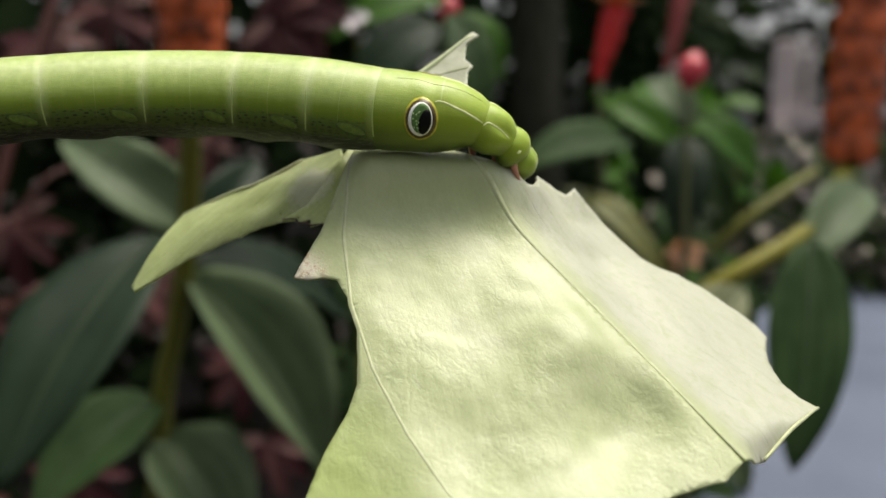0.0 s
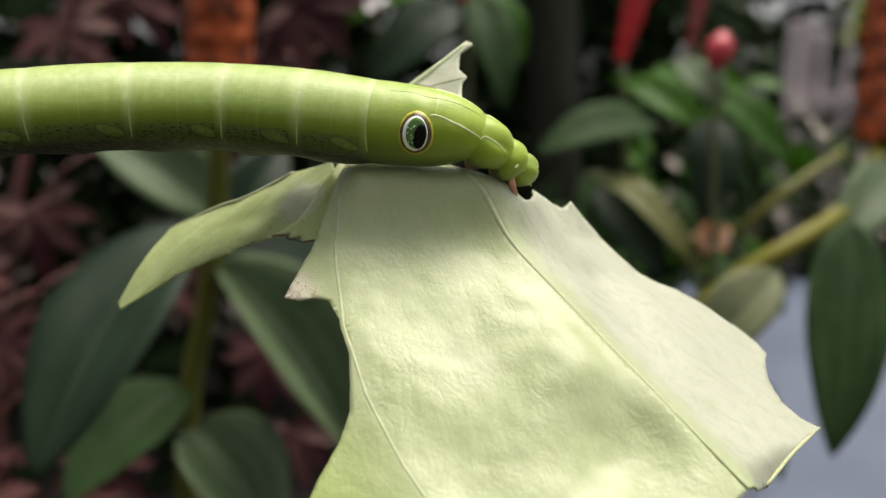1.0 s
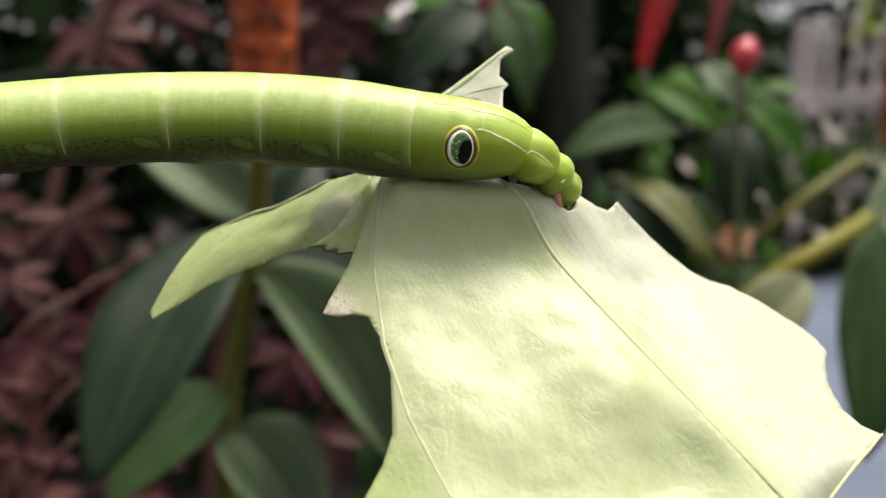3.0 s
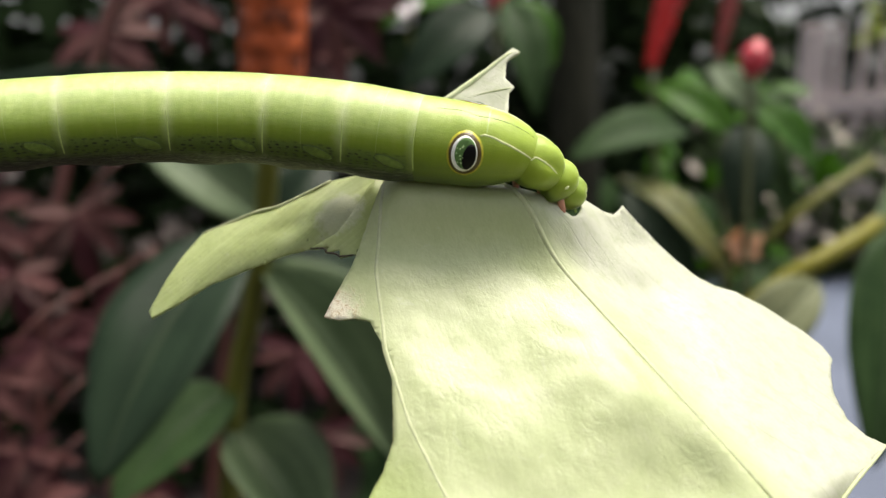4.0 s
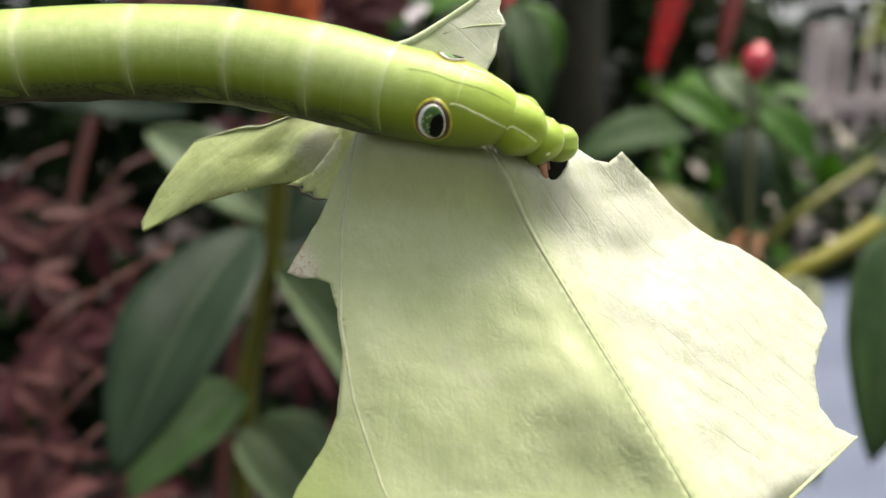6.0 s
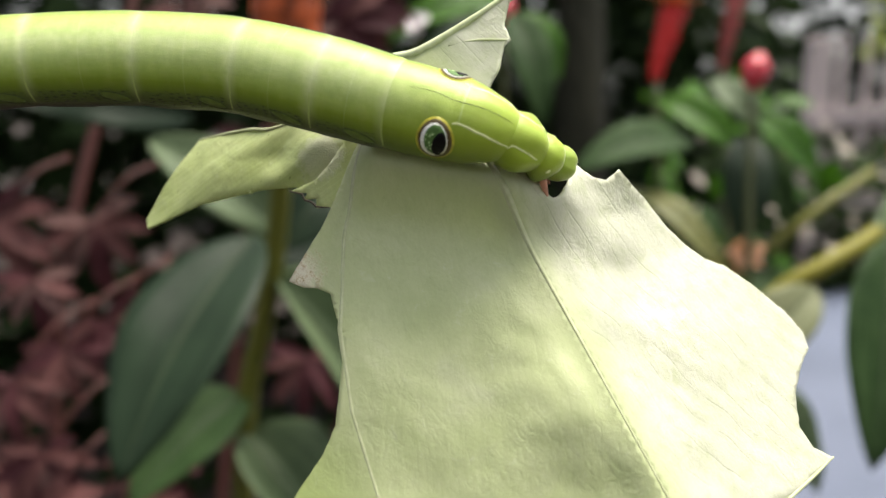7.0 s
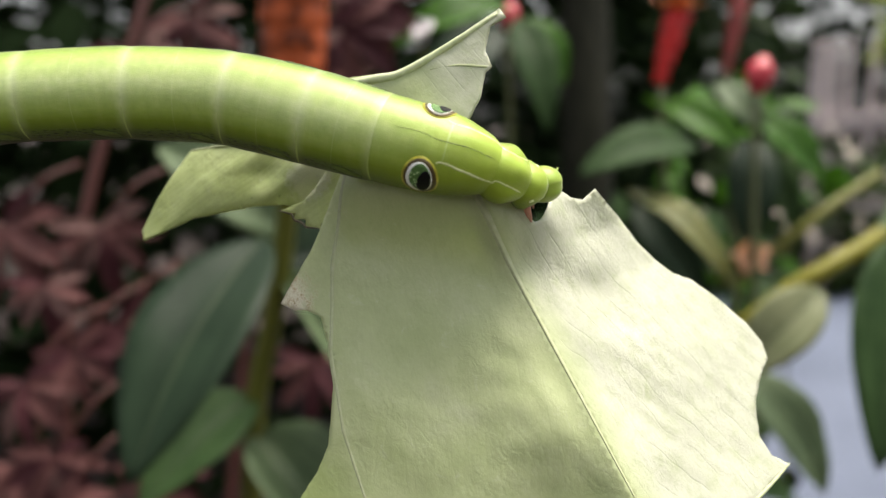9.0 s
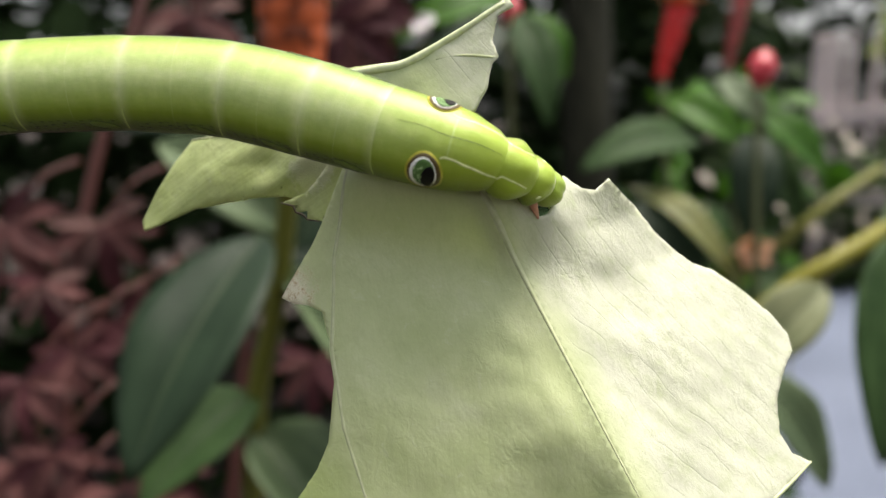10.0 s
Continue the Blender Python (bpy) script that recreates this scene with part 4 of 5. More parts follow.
def vein_ridge(path, height, widths, rises):
    """A low rounded ridge that swells out of the blade along (s, w) points; half widths and rises in millimetres."""
    n = len(path) - 1
    bm = bmesh.new()
    rows = []
    for i, (s, w) in enumerate(path):
        t = i / n
        wid, rise = (float(np.interp(t, np.linspace(0, 1, len(q)), q)) for q in (widths, rises))
        s1, w1 = path[min(i + 1, n)]
        s0, w0 = path[max(i - 1, 0)]
        k = math.hypot(s1 - s0, w1 - w0)
        ds, dw = -(w1 - w0) / k, (s1 - s0) / k
        row = []
        for j in range(-4, 5):
            q = j / 4
            bulge = rise * (0.5 + 0.5 * math.cos(math.pi * q)) ** 0.8 - 0.09 * q * q
            bulge *= 1 + 0.12 * noise.noise(Vector((s * 0.5, q, 3)))
            a, b = s + ds * wid * q, w + dw * wid * q
            row.append(bm.verts.new(in_leaf(a, b, height(a, b) + bulge)))
        rows.append(row)
    for a, b in zip(rows, rows[1:]):
        for k in range(8):
            bm.faces.new((a[k], a[k + 1], b[k + 1], b[k]))
    bmesh.ops.recalc_face_normals(bm, faces=bm.faces[:])
    return bm


def eaten_leaf():
    leaf = thing("eaten_leaf", "large pale green leaf underside with bitten ragged margins", "leaf")
    blade("blade_half", [(-20, 0), (0, 0), (20, 0), (40, 0), (58, 0.5), (58.6, 4.2), (57.3, 7.8), (56, 12), (57, 20), (55, 30), (48, 42), (38, 49), (30, 48.3), (26, 43), (23, 37.6),
                         (20.5, 34.6), (17.3, 32.6), (13.3, 30.2), (9.6, 28.5), (6.4, 28.2), (3.6, 27.7), (1.7, 29.2), (0.6, 30.9), (-1.2, 32.3), (-6.3, 24.6), (-13.2, 16.4), (-17, 12)],
          left_height, leaf, UNDERSIDE, "pale green half with a dry brown corner")
    half = blade("blade_half", [(-2.6, 0), (-1.2, -1.9), (0.2, -3.0), (1.9, -3.9), (3.6, -4.6), (5.2, -5.1), (6.1, -5.7), (6.2, -6.5), (5.6, -7.8), (4.6, -9.1), (3.4, -10.3), (2.2, -11.4), (1.2, -12.3), (0.8, -12.8), (2.4, -13.7), (3.5, -14.7), (4.4, -17.0), (3.6, -19.7), (5.3, -20.7), (8.8, -22.7), (13.3, -23.9), (16.7, -25.8), (20, -27.6),
                                (22.3, -30.3), (26.7, -33), (32.3, -36), (36.6, -37), (39.1, -36), (40.8, -32.8), (44.3, -28.4), (48.6, -25.6), (51.9, -25.7), (54.6, -28.2),
                                (55.2, -22.8), (56.2, -15.8), (58, -7.4), (58, 0), (40, 0), (20, 0), (13, 0), (9, 1.5), (4, 2.2), (-1.5, 2.2)],
                 right_height, leaf, UNDERSIDE, "half that flaps about the midrib, its brighter light painted in", pivot=LEAF_O)
    both = lambda s, w: left_height(s, w) if w >= 0 else right_height(s, w)
    part("midrib", vein_ridge([(s, 0.0) for s in np.linspace(-21, 57.6, 90)], both, (0.85, 0.62, 0.42, 0.26, 0.16), (0.38, 0.25, 0.13, 0.06, 0.03)), RIB, leaf, "yellowish raised midrib")
    part("side_vein", vein_ridge([(s, fold_vein(s)) for s in np.linspace(-15, 54, 90)], left_height, (0.42, 0.42, 0.36, 0.25), (0.055, 0.05, 0.04, 0.03)), RIB, leaf)
    part("rolled_margin", tube([tuple(in_leaf(s, w, right_height(s, w) + 0.1) - LEAF_O) for s, w in ((54.4, -28), (55.2, -22.8), (56.2, -15.8), (57.8, -7.4))], [0.00015, 0.00028, 0.0003, 0.00025], 20, 8), RIB, half)
    part("petiole", tube([tuple(c / 1000 for c in q) for q in ((-2, 14.5, 15.2), (-14, 10.5, 15.4), (-30, 8, 15.2), (-60, 4.5, 14.0), (-95, -3, 11.0), (-125, -7, 8.5), (-152, -8, 7))], [0.0008, 0.0010, 0.0012, 0.0013, 0.0015, 0.0017], 60, 12), STEM, leaf, "olive leaf stalk")
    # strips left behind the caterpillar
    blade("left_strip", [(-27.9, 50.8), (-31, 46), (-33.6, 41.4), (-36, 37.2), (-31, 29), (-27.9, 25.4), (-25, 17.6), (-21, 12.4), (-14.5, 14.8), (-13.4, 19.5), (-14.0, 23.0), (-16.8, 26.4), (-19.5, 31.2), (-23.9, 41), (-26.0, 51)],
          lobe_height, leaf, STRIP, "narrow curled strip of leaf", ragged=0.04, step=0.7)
    part("strip_roll", tube([tuple(in_leaf(s, w, lobe_height(s, w) + 0.1)) for s, w in ((-36, 37.2), (-31, 29), (-27.9, 25.4), (-25, 17.6))], [0.00015, 0.00026, 0.00026, 0.0002], 20, 8), RIB, leaf)
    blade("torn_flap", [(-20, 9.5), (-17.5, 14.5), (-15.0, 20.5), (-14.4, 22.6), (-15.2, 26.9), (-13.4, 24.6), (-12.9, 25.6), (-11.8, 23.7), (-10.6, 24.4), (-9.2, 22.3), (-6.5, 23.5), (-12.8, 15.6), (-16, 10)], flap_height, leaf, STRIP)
    part("dry_edge", tube([tuple(in_leaf(s, w, flap_height(s, w))) for s, w in ((-15.3, 26.9), (-13.6, 25.3), (-12.9, 25.5), (-11.6, 24.5), (-10.8, 24.3), (-9.4, 22.6))], [0.0001, 0.00018, 0.0001], 14, 6), SCAR, leaf, "blackened torn edge")
    blade("upper_strip", [(-29, 10), (-26, 5), (-23.6, 2), (-22.6, -4.6), (-22.3, -15.2), (-20.6, -15.3), (-20.8, -12.8), (-18, -10.6), (-15.3, -10.2), (-15, -9), (-12.2, -6.8), (-10.3, -4), (-11, 2), (-18, 9)],
          upper_height, leaf, UNDERSIDE, "torn strip rising behind the caterpillar", ragged=0.1, step=0.7)
    part("strip_roll", tube([tuple(in_leaf(s + 0.45, w, upper_height(s, w) + 0.05)) for s, w in ((-28, 9.6), (-25.2, 4.4), (-23.5, 1.4), (-22.8, -3), (-22.4, -9), (-22.2, -14.6))], [0.0006, 0.0007, 0.00062, 0.0005, 0.00032], 30, 12), LOBE, leaf, "pale rolled rim of the strip")
    part("strip_vein", tube([tuple(in_leaf(s, w, upper_height(s, w) - 0.12)) for s, w in ((-20.6, -3), (-18.5, -6.4), (-15.4, -9.8))], [0.00015, 0.00022, 0.00022], 12, 8), RIB, leaf)
    return leaf, half


# ---------------------------------------------------------------- the caterpillar
SPINE = [(-94, -11, 14.5), (-84, -9.5, 15.6), (-74.4, -7.4, 16.6), (-63.2, -4.8, 17.5), (-55.8, -2.9, 18.1), (-48.1, -1.3, 18.6), (-40.3, 0.3, 18.8), (-28.1, 1.7, 18.7), (-15.4, 0.6, 17.8),
         (-7.0, -0.4, 16.8), (1.3, -1.5, 16.0), (6.2, -2.0, 15.5), (9.5, -1.9, 14.6), (12.2, -1.2, 13.1), (14.6, -0.1, 11.5), (16.7, 1.4, 10.0)]
RUN = spline([tuple(c / 1000 for c in p) for p in SPINE], 600)
ALONG = np.concatenate([[0], np.cumsum(np.linalg.norm(np.diff(RUN, axis=0), axis=1))]) * 1000
BACK = Vector((0.0, -0.707, 0.707))


def at_x(x):
    """Millimetres along the body where the spine passes x."""
    return float(np.interp(x, RUN[:, 0] * 1000, ALONG))


END = ALONG[-1]
FAT = [(0, 5.6), (at_x(-74), 6.0), (at_x(-63), 6.3), (at_x(-40), 6.6), (at_x(-15), 6.75), (at_x(-7), 6.5), (at_x(-2), 6.3), (at_x(2), 6.1), (at_x(4.3), 5.85), (at_x(6.2), 5.4), (at_x(8.0), 4.75), (at_x(9.0), 4.35),
       (at_x(9.55), 3.98), (at_x(9.9), 3.72), (at_x(10.3), 3.85), (at_x(11.2), 3.95), (at_x(12.2), 3.75), (at_x(13.2), 3.35), (at_x(13.7), 3.05), (at_x(14.0), 2.75), (at_x(14.35), 3.0), (at_x(15.2), 3.1), (at_x(16.0), 2.8), (END, 2.1)]
RINGS = [at_x(x) for x in (-82, -69.3, -55.2, -41.0, -27.0, -15.3, -5.0)]


def body_frame(u):
    i = np.interp(u, ALONG, np.arange(len(ALONG)))
    k = int(min(max(i, 2), len(RUN) - 3))
    c = Vector([np.interp(u, ALONG, RUN[:, j]) for j in range(3)])
    d = Vector(RUN[k + 2] - RUN[k - 2]).normalized()
    back = (BACK - d * BACK.dot(d)).normalized()
    return c, d, back, back.cross(d)


def fat(u):
    r = float(np.interp(u, [p[0] for p in FAT], [p[1] for p in FAT]))
    for g in RINGS:
        r -= 0.07 * math.exp(-((u - g) / 0.9) ** 2)
    return r


def skin_point(u, ang, lift=0.0):
    """A point of the skin: u millimetres along, ang radians from the back towards the viewer's flank."""
    c, d, back, side = body_frame(u)
    r = fat(u)
    r *= 1 + 0.03 * math.cos(2 * ang) * min(1.0, max(0.0, (u - RINGS[-2]) / 12))
    low = max(0.0, -math.cos(ang))
    r *= 1 - 0.06 * low
    if u < RINGS[-1]:      # fat folds hang between the rings
        seg = (u - RINGS[0]) / 13.2
        r += low ** 1.5 * (0.8 * math.sin(seg * math.pi) ** 2 + 0.5 * noise.noise(Vector((u * 0.28, math.cos(ang) * 2.2, math.sin(ang) * 2.2))))
    if u > RINGS[-1] + 5:
        r += 0.16 * noise.noise(Vector((u * 0.45, math.cos(ang) * 1.6, math.sin(ang) * 1.6)))
    if u > FRONT:           # side pads and back pads of the front segments
        q = math.exp(-((u - PAD) / 1.7) ** 2)
        r += 0.85 * math.exp(-((u - LEGS) / 1.1) ** 2 - ((abs(ang) - 1.95) / 0.6) ** 2)      # swollen leg bases
        r += 0.75 * q * (math.exp(-((abs(ang + 0.1) - 1.35) / 0.55) ** 2) + 0.5 * math.exp(-((ang + 0.1) / 0.35) ** 2)) - 0.22 * q * math.exp(-((abs(ang + 0.1) - 0.62) / 0.12) ** 2)
    return c + (back * math.cos(ang) - side * math.sin(ang) * NEAR) * ((r + lift) / 1000)


FRONT, PAD, LEGS = at_x(9.6), at_x(12.0), at_x(15.2)
NEAR = 1.0 if body_frame(at_x(0))[3].y > 0 else -1.0


def skin_grid(us, angs, lift=0.0, closed=False, cap=False):
    bm = bmesh.new()
    uv = bm.loops.layers.uv.new("UVMap")
    seg = bm.loops.layers.uv.new("Seg")
    grid, uvs = [], {}
    for u in us:
        row = []
        for a in angs:
            v = bm.verts.new(skin_point(u, a, lift))
            uvs[v] = (u / 10, a / math.pi, min((u - g for g in RINGS), key=abs))
            row.append(v)
        grid.append(row)
    for a, b in zip(grid, grid[1:]):
        m = len(angs)
        for k in range(m if closed else m - 1):
            fc = bm.faces.new((a[k], b[k], b[(k + 1) % m], a[(k + 1) % m]))
            for lp in fc.loops:
                x, y, past = uvs[lp.vert]
                if closed and k == m - 1 and y < 0:
                    y = -y
                lp[uv].uv = (x, y)
                lp[seg].uv = (past, y)
    if cap:
        bm.faces.new(grid[0])
        bm.faces.new(grid[-1][::-1])
    bm.normal_update()
    return bm


def skin_disc(u0, a0, ru, ra, lift, tilt=0.0, crown=0.12, n=28, rings=5):
    """An oval patch that follows the skin."""
    bm = bmesh.new()
    r0 = fat(u0)
    mid = bm.verts.new(skin_point(u0, a0, lift + crown))
    last = None
    for i in range(1, rings + 1):
        q = i / rings
        row = []
        for k in range(n):
            t = 2 * math.pi * k / n
            x, y = math.cos(t) * ru * q, math.sin(t) * ra * q
            x, y = x * math.cos(tilt) - y * math.sin(tilt), x * math.sin(tilt) + y * math.cos(tilt)
            row.append(bm.verts.new(skin_point(u0 + x, a0 + y / r0, lift + crown * (1 - q * q))))
        for k in range(n):
            if last is None:
                bm.faces.new((mid, row[k], row[(k + 1) % n]))
            else:
                bm.faces.new((last[k], row[k], row[(k + 1) % n], last[(k + 1) % n]))
        last = row
    # a thin skirt closes it against the skin
    skirt = [bm.verts.new(v.co - (v.co - body_frame(u0)[0]).normalized() * 0.00015) for v in last]
    for k in range(n):
        bm.faces.new((last[k], skirt[k], skirt[(k + 1) % n], last[(k + 1) % n]))
    bmesh.ops.recalc_face_normals(bm, faces=bm.faces[:])
    return bm


def skin_band(path, width, lift):
    """A thin raised line on the skin along (u, angle) points."""
    line = spline(path, max(8, 5 * len(path)))
    bm = bmesh.new()
    rows = []
    n = len(line)
    for i, (u, a) in enumerate(line):
        du, da = line[min(i + 1, n - 1)] - line[max(i - 1, 0)]
        r = fat(u)
        k = math.hypot(du, da * r) or 1
        wu, wa = -da * r / k * width / 2, du / k * width / 2 / r
        taper = 0.35 + 0.65 * math.sin(math.pi * min(1, max(0, i / (n - 1)))) ** 0.4
        rows.append([bm.verts.new(skin_point(u + wu * s * taper, a + wa * s * taper, lift * (1 if s == 0 else -0.3))) for s in (-1, 0, 1)])
    for a, b in zip(rows, rows[1:]):
        for k in range(2):
            bm.faces.new((a[k], a[k + 1], b[k + 1], b[k]))
    bmesh.ops.recalc_face_normals(bm, faces=bm.faces[:])
    return bm


def eyespot(cat, u, a, sgn):
    spot = part("eyespot", skin_disc(u, a, 2.45, 3.36, 0.04, crown=0.1), YELLOW, cat, "false eye ringed yellow, brown and white")
    part("dark_ring", skin_disc(u + 0.02, a, 2.20, 3.05, 0.09, crown=0.1), BROWN, spot)
    part("white_ring", skin_disc(u - 0.06, a, 1.76, 2.56, 0.17, crown=0.05), WHITE, spot)
    part("iris", skin_disc(u + 0.10, a - sgn * 0.02, 1.46, 2.24, 0.22, crown=0.05), IRIS, spot)
    part("pupil", skin_disc(u + 0.62, a + sgn * 0.05, 0.88, 1.85, 0.31, tilt=sgn * 0.16, crown=0.05), BLACK, spot)
    rnd = random.Random(5)
    for k in range(11):
        x, y = rnd.uniform(-1.15, -0.15), rnd.uniform(-1.55, 1.55)
        part("iris_dot", skin_disc(u + x, a + y / 6.7, 0.13, 0.13, 0.30, crown=0.04, n=8, rings=1), DOT, spot)


def oval_ring(u, a, ru, ra, tilt):
    pts = [(u + math.cos(t) * ru * math.cos(tilt) - math.sin(t) * ra * math.sin(tilt), a + (math.cos(t) * ru * math.sin(tilt) + math.sin(t) * ra * math.cos(tilt)) / fat(u)) for t in np.linspace(0, 2 * math.pi, 25)]
    pts = [tuple(skin_point(x, y, 0.03)) for x, y in pts]
    return tube(pts, [0.000045, 0.000045], 36, 5)


HEAD_AIM = Vector((0.20, 0.45, -0.87)).normalized()      # the head hangs when it rests, and lifts about HEAD_AXIS to chew
HEAD_AXIS = Vector((0.78, -0.61, -0.13)).normalized()


def head(cat):
    """Rounded head capsule with two lobes, jaws and short feelers, in its own space at the neck."""
    c = body_frame(END - 0.5)[0]
    aim = HEAD_AIM
    bk = Vector((0.86, -0.40, 0.30))
    bk = (bk - aim * bk.dot(aim)).normalized()
    sd = bk.cross(aim)
    bm = bmesh.new()
    uv = bm.loops.layers.uv.new("UVMap")
    bmesh.ops.create_uvsphere(bm, u_segments=36, v_segments=24, radius=1)
    for v in bm.verts:
        x, y, z = v.co
        lobe = 1 + 0.08 * math.cos(2 * math.atan2(y, x)) * (1 - z * z)
        groove = 1 - 0.10 * math.exp(-(y / 0.16) ** 2) * max(0, x)
        muzzle = 1 - 0.22 * max(0.0, z) ** 2
        v.co = (bk * x * 2.7 * lobe * groove * muzzle + sd * y * 2.85 * lobe * muzzle + aim * (z * 3.15 + 1.95)) / 1000
    for fc in bm.faces:
        for lp in fc.loops:
            lp[uv].uv = (lp.vert.co.x * 100 + 11, lp.vert.co.y * 100)
    hub = part("head", bm, SKIN_HEAD, cat, "small rounded grey-green head")
    hub.matrix_basis = Matrix.Translation(c)
    for s in (-1, 1):
        j0 = (aim * 4.6 - bk * 0.2 + sd * 0.55 * s) / 1000
        part("jaw", tube([tuple(j0), tuple(j0 + (aim * 0.5 - bk * 0.1) / 1000), tuple(j0 + (aim * 0.85 - bk * 0.2 - sd * 0.35 * s) / 1000)], [0.0006, 0.0005, 0.0002], 8, 8), JAW, hub, "tiny dark jaw")
        f0 = (aim * 4.2 + sd * 1.45 * s + bk * 0.5) / 1000
        part("feeler", tube([tuple(f0), tuple(f0 + (aim * 0.3 + sd * 0.3 * s) / 1000), tuple(f0 + (aim * 0.5 + sd * 0.5 * s) / 1000)], [0.00022, 0.00017, 0.0001], 6, 6), RING, hub)
        for k in range(4):
            e0 = (aim * (2.6 + 0.35 * k) + sd * (2.28 - 0.12 * k) * s - bk * (0.9 - 0.45 * k)) / 1000
            bm = bmesh.new()
            bmesh.ops.create_uvsphere(bm, u_segments=10, v_segments=6, radius=0.00013, matrix=Matrix.Translation(e0))
            part("eye_dot", bm, JAW, hub)
    return hub


def caterpillar():
    cat = thing("caterpillar", "plump lime-green hawk-moth caterpillar with false eyes, feeding on the leaf", "caterpillar")
    cuts = [0, *RINGS, at_x(9.9), at_x(14.0), END]
    angs = [-math.pi + 2 * math.pi * k / 56 for k in range(56)]
    for i, (a, b) in enumerate(zip(cuts, cuts[1:])):
        n = max(8, int((b - a) / 0.45))
        us = list(np.linspace(a, b, n + 1))
        front = i >= len(cuts) - 4
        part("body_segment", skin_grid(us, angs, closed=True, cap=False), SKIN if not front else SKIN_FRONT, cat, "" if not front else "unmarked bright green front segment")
    for g in RINGS[1:]:
        part("ring_line", skin_band([(g + 0.12 * math.sin(a * 3 + g), a) for a in np.linspace(0.55, 1.5, 9)], 0.26, 0.03), RING, cat)
    for g in RINGS[1:]:
        u = g - 3.2
        for s in (1, -1):
            spot = part("spiracle_oval", skin_disc(u, s * 1.31, 2.2, 0.82, 0.01, tilt=0.33 * s, crown=0.05), OVAL, cat, "pale green oval spot")
            part("oval_rim", oval_ring(u, s * 1.31, 2.25, 0.87, 0.33 * s), RIM, spot)
    ue = at_x(2.0)
    eyespot(cat, ue, 0.90, 1)
    eyespot(cat, ue - 0.2, -1.14, -1)
    for s, o in ((1, 0.0), (-1, 0.22)):
        part("side_line", skin_band([(ue + 1.75, s * (0.44 + o)), (ue + 2.3, s * (0.40 + o)), (ue + 3.3, s * (0.42 + o)), (ue + 4.4, s * (0.48 + o)), (ue + 5.2, s * (0.51 + o)), (ue + 6.1, s * (0.56 + o)), (ue + 7.2, s * (0.61 + o)), (at_x(9.75), s * (0.64 + o))], 0.38, 0.09), CREAM, cat, "creamy white side line")
        part("side_line", skin_band([(at_x(9.9), s * (0.70 + o)), (at_x(10.2), s * (0.52 + o)), (at_x(11.0), s * (0.50 + o)), (at_x(12.0), s * (0.52 + o)), (at_x(13.2), s * (0.62 + o))], 0.34, 0.09), CREAM, cat, "creamy white side line")
    part("ring_line", skin_band([(ue + 2.5, a) for a in np.linspace(-0.75, 0.45, 7)], 0.22, 0.01), RING, cat)
    part("back_line", skin_band([(ue - 4.5, -0.10), (ue - 1.5, -0.13), (ue + 2, -0.07), (ue + 5, -0.12), (ue + 7.6, -0.12)], 0.12, 0.05), DARKLINE, cat)
    for s in (1, -1):
        part("pale_fleck", skin_disc(at_x(15.0), s * 0.95, 0.20, 0.36, 0.02, tilt=0.3 * s, crown=0.06, n=12, rings=2), CREAM, cat)
    # true legs under the front
    for root, knee, tip in (((15.2, -0.6, 9.2), (15.8, -0.9, 7.3), (16.5, -0.8, 5.5)), ((12.6, 0.8, 10.4), (12.8, 0.9, 9.0), (13.0, 0.6, 7.6)), ((9.0, 0.6, 11.3), (9.2, 1.4, 10.0), (9.5, 2.6, 9.2))):
        for off in (0.0, 2.6):
            line = [(x / 1000, (y + off) / 1000, (z + off * 0.25) / 1000) for x, y, z in (root, knee, tip)]
            part("leg", tube(line, [0.00068, 0.00058, 0.00042, 0.00014], 12, 10), PINK, cat, "short pinkish jointed leg")
    return cat, head(cat)


host_stem()
LEAF, HALF = eaten_leaf()
CATERPILLAR, HEAD = caterpillar()


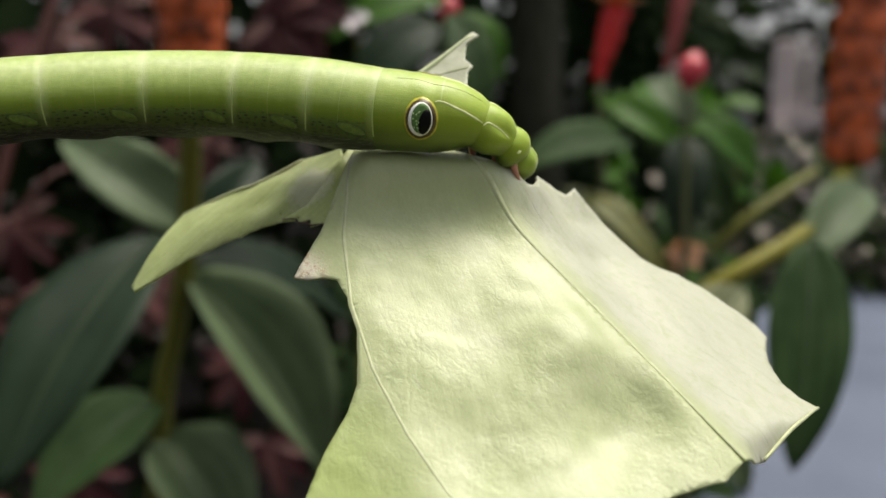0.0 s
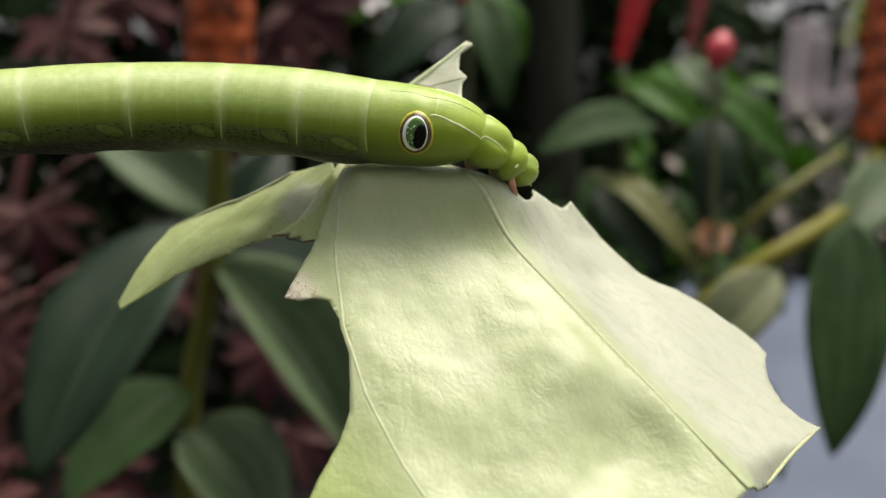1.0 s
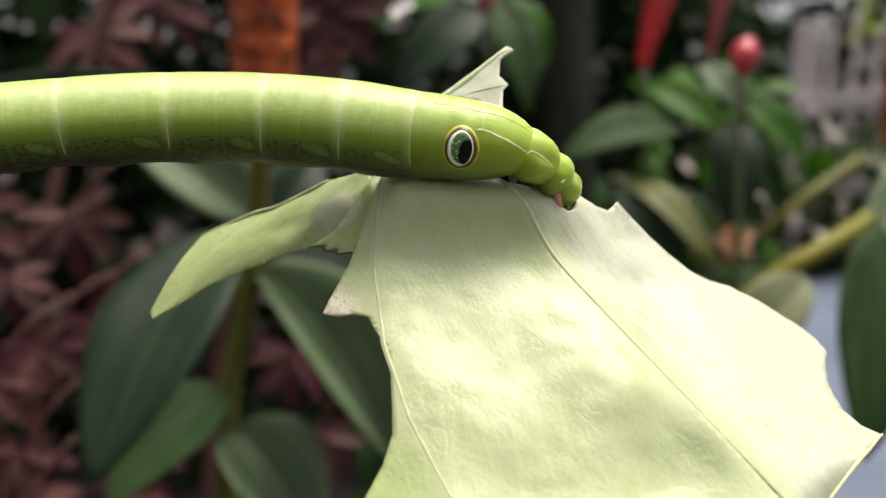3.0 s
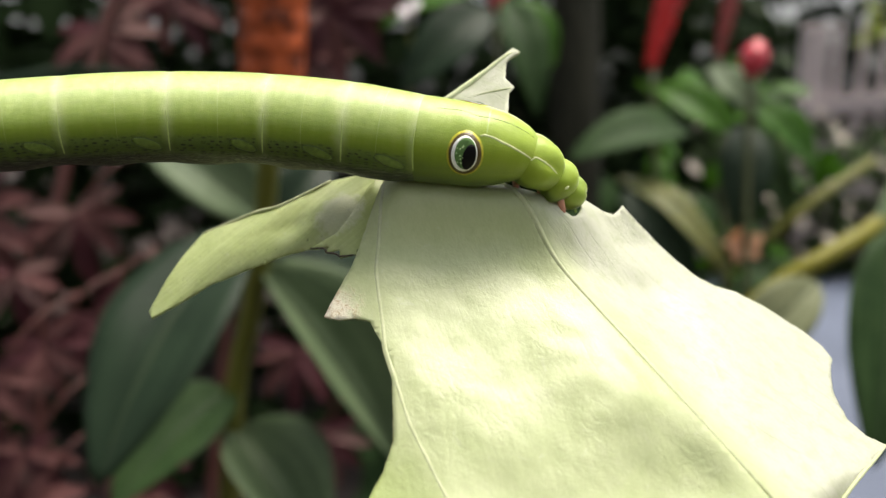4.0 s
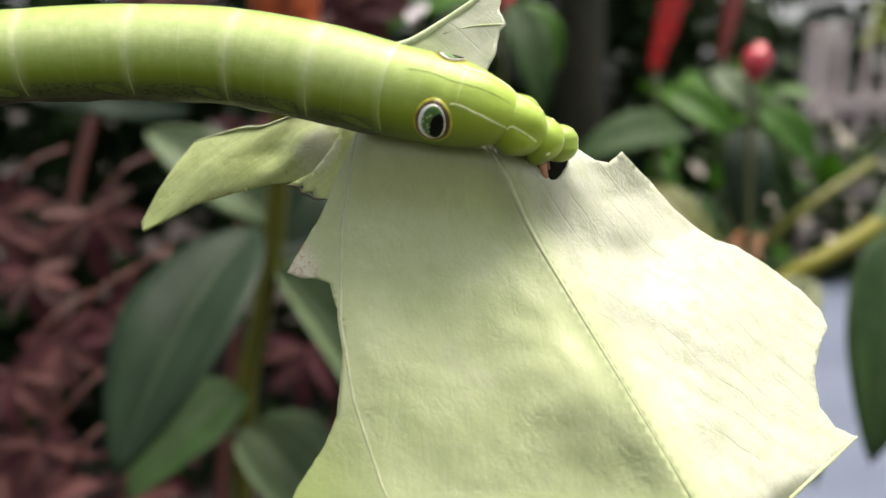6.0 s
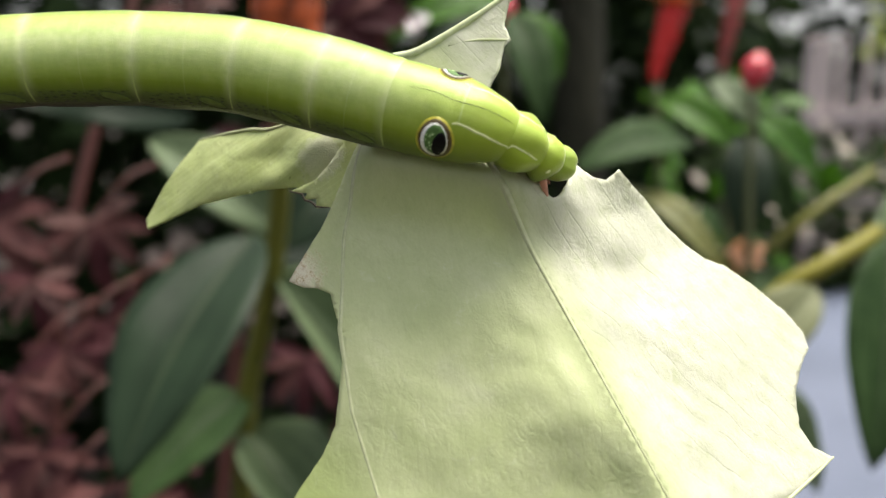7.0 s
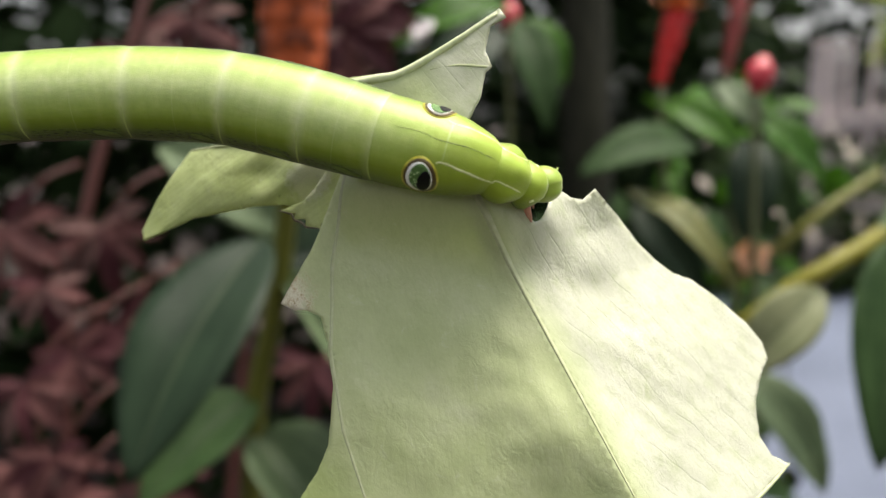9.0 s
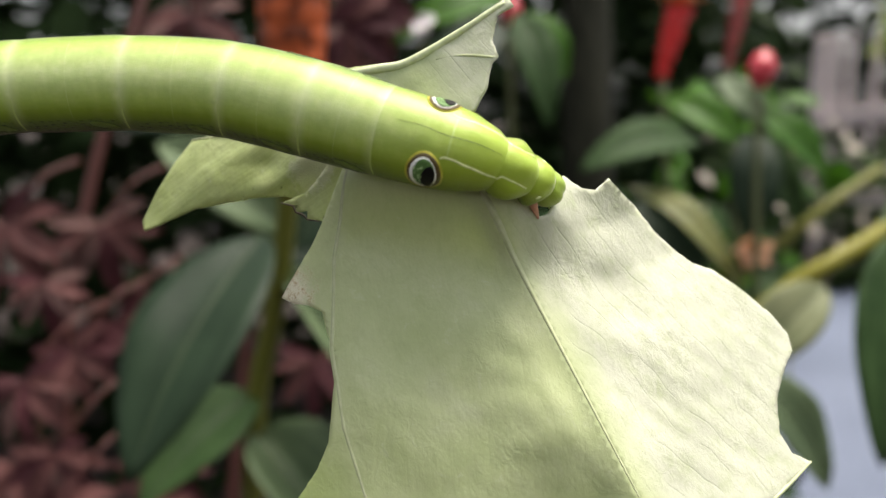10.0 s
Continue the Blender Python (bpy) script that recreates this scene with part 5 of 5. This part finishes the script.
# ---------------------------------------------------------------- what moves
def motions():
    """The held leaf sways and tips; the caterpillar rides on it; one leaf half flaps; the head nods as it chews."""
    sway = [
        (0, pose(0.03099, 0.14548, 0.87983, 0.281, -0.445, -0.487)),
        (0.2, pose(0.02905, 0.14464, 0.88139, 0.366, -0.297, -1.415)),
        (0.5, pose(0.02521, 0.14601, 0.88146, -1.696, -0.899, -1.158)),
        (0.8, pose(0.01836, 0.14865, 0.87591, 0.107, -0.595, -0.706)),
        (1, pose(0.01462, 0.15081, 0.87269, 0.205, -0.115, 0.456)),
        (1.2, pose(0.01179, 0.14689, 0.87298, 1.475, -0.582, -0.035)),
        (1.5, pose(0.00902, 0.14481, 0.86929, 0.732, 0.075, -0.319)),
        (2, pose(0.00346, 0.13611, 0.87533, 1.966, 0.410, -0.581)),
        (2.5, pose(-0.00000, 0.13787, 0.87569, 0.000, 0.000, 0.000)),
        (2.7, pose(-0.00036, 0.13899, 0.87600, 0.565, -0.058, 0.040)),
        (3.8, pose(-0.00196, 0.14281, 0.87647, 2.460, 0.727, 0.138)),
        (4, pose(-0.00288, 0.14270, 0.87641, 2.097, 0.586, 0.378)),
        (4.5, pose(-0.00536, 0.13695, 0.87678, 5.877, 0.942, -1.919)),
        (5, pose(-0.00555, 0.13034, 0.87844, 12.010, 1.981, -4.663)),
        (5.5, pose(-0.00676, 0.12724, 0.88067, 15.776, 3.583, -6.413)),
        (6, pose(-0.00878, 0.12537, 0.88596, 19.041, 3.774, -6.425)),
        (6.2, pose(-0.00904, 0.12511, 0.88501, 22.273, 4.722, -6.340)),
        (7.3, pose(-0.00849, 0.12364, 0.88271, 22.849, 5.563, -6.451)),
        (7.5, pose(-0.00939, 0.12582, 0.88083, 25.796, 5.316, -5.798)),
        (7.7, pose(-0.00969, 0.12526, 0.87945, 27.161, 5.224, -6.064)),
        (8, pose(-0.01151, 0.12413, 0.87948, 25.043, 5.212, -6.316)),
        (8.5, pose(-0.01206, 0.12139, 0.88042, 23.308, 5.533, -6.905)),
        (9, pose(-0.01130, 0.12242, 0.87975, 28.629, 5.713, -5.700)),
        (9.5, pose(-0.01253, 0.12071, 0.88042, 28.546, 5.779, -6.388)),
        (10, pose(-0.01047, 0.12236, 0.88051, 29.187, 6.318, -6.250)),
    ]
    walk(LEAF, sway)
    ride = [
        (0, pose(0.03038, 0.14551, 0.87998, 0.281, -0.445, -0.487)),
        (0.2, pose(0.02861, 0.14466, 0.88144, 0.366, -0.297, -1.415)),
        (0.5, pose(0.02470, 0.14603, 0.88157, -1.696, -0.899, -1.158)),
        (0.8, pose(0.01794, 0.14869, 0.87616, 0.107, -0.595, -0.706)),
        (1, pose(0.01424, 0.15086, 0.87298, 0.205, -0.115, 0.456)),
        (1.2, pose(0.01146, 0.14694, 0.87326, 1.475, -0.582, -0.035)),
        (1.5, pose(0.00860, 0.14484, 0.86945, 0.732, 0.075, -0.319)),
        (2, pose(0.00327, 0.13612, 0.87537, 1.966, 0.410, -0.581)),
        (2.5, pose(-0.00028, 0.13785, 0.87555, 0.000, 0.000, 0.000)),
        (2.7, pose(-0.00052, 0.13897, 0.87589, 0.565, -0.058, 0.040)),
        (3.8, pose(-0.00195, 0.14282, 0.87650, 2.460, 0.727, 0.138)),
        (4, pose(-0.00308, 0.14267, 0.87624, 2.097, 0.586, 0.378)),
        (4.5, pose(-0.00533, 0.13696, 0.87683, 5.877, 0.942, -1.919)),
        (5, pose(-0.00546, 0.13034, 0.87840, 12.010, 1.981, -4.663)),
        (5.5, pose(-0.00676, 0.12723, 0.88063, 15.776, 3.583, -6.413)),
        (6, pose(-0.00863, 0.12535, 0.88585, 19.041, 3.774, -6.425)),
        (6.2, pose(-0.00893, 0.12513, 0.88509, 22.273, 4.722, -6.340)),
        (7.3, pose(-0.00837, 0.12363, 0.88260, 22.849, 5.563, -6.451)),
        (7.5, pose(-0.00912, 0.12582, 0.88081, 25.796, 5.316, -5.798)),
        (7.7, pose(-0.00943, 0.12528, 0.87952, 27.161, 5.224, -6.064)),
        (8, pose(-0.01113, 0.12410, 0.87921, 25.043, 5.212, -6.316)),
        (8.5, pose(-0.01153, 0.12137, 0.88026, 23.308, 5.533, -6.905)),
        (9, pose(-0.01080, 0.12243, 0.87969, 28.629, 5.713, -5.700)),
        (9.5, pose(-0.01192, 0.12068, 0.88015, 28.546, 5.779, -6.388)),
        (10, pose(-0.00994, 0.12233, 0.88021, 29.187, 6.318, -6.250)),
    ]
    walk(CATERPILLAR, ride)
    rest = HEAD.matrix_basis.translation.copy()
    walk(HEAD, [(t, Matrix.Translation(rest) @ Matrix.Rotation(radians(a), 4, HEAD_AXIS)) for t, a in (
        (0, 0), (0.5, 0), (1, 34), (1.5, 10), (2, 0), (2.5, 5), (4, 20), (4.5, 44), (5, 18), (5.5, 8), (6, 48), (6.5, 20), (7.0, 30), (7.5, 50), (8, 22), (8.5, 4), (9, 50), (9.5, 24), (10, 8))])
    walk(HALF, [(t, Matrix.Translation(LEAF_O) @ Matrix.Rotation(radians(a), 4, LEAF_S)) for t, a in (
        (0, -4.78), (0.2, 2.17), (0.5, 5.56), (0.8, -1.17), (1, -5.23), (1.2, -4.41), (1.5, -2.51), (2, -0.10), (2.5, -0.00), (2.7, -0.68), (3.8, 4.65), (4, 1.07), (4.5, -2.27), (5, -0.51), (5.5, 9.37), (6, 0.35), (6.2, -2.58), (7.3, -3.29), (7.5, -18.07), (7.7, -13.67), (8, -7.05), (8.5, 8.07), (9, -8.18), (9.5, -4.71), (10, -3.98)
    )])


motions()
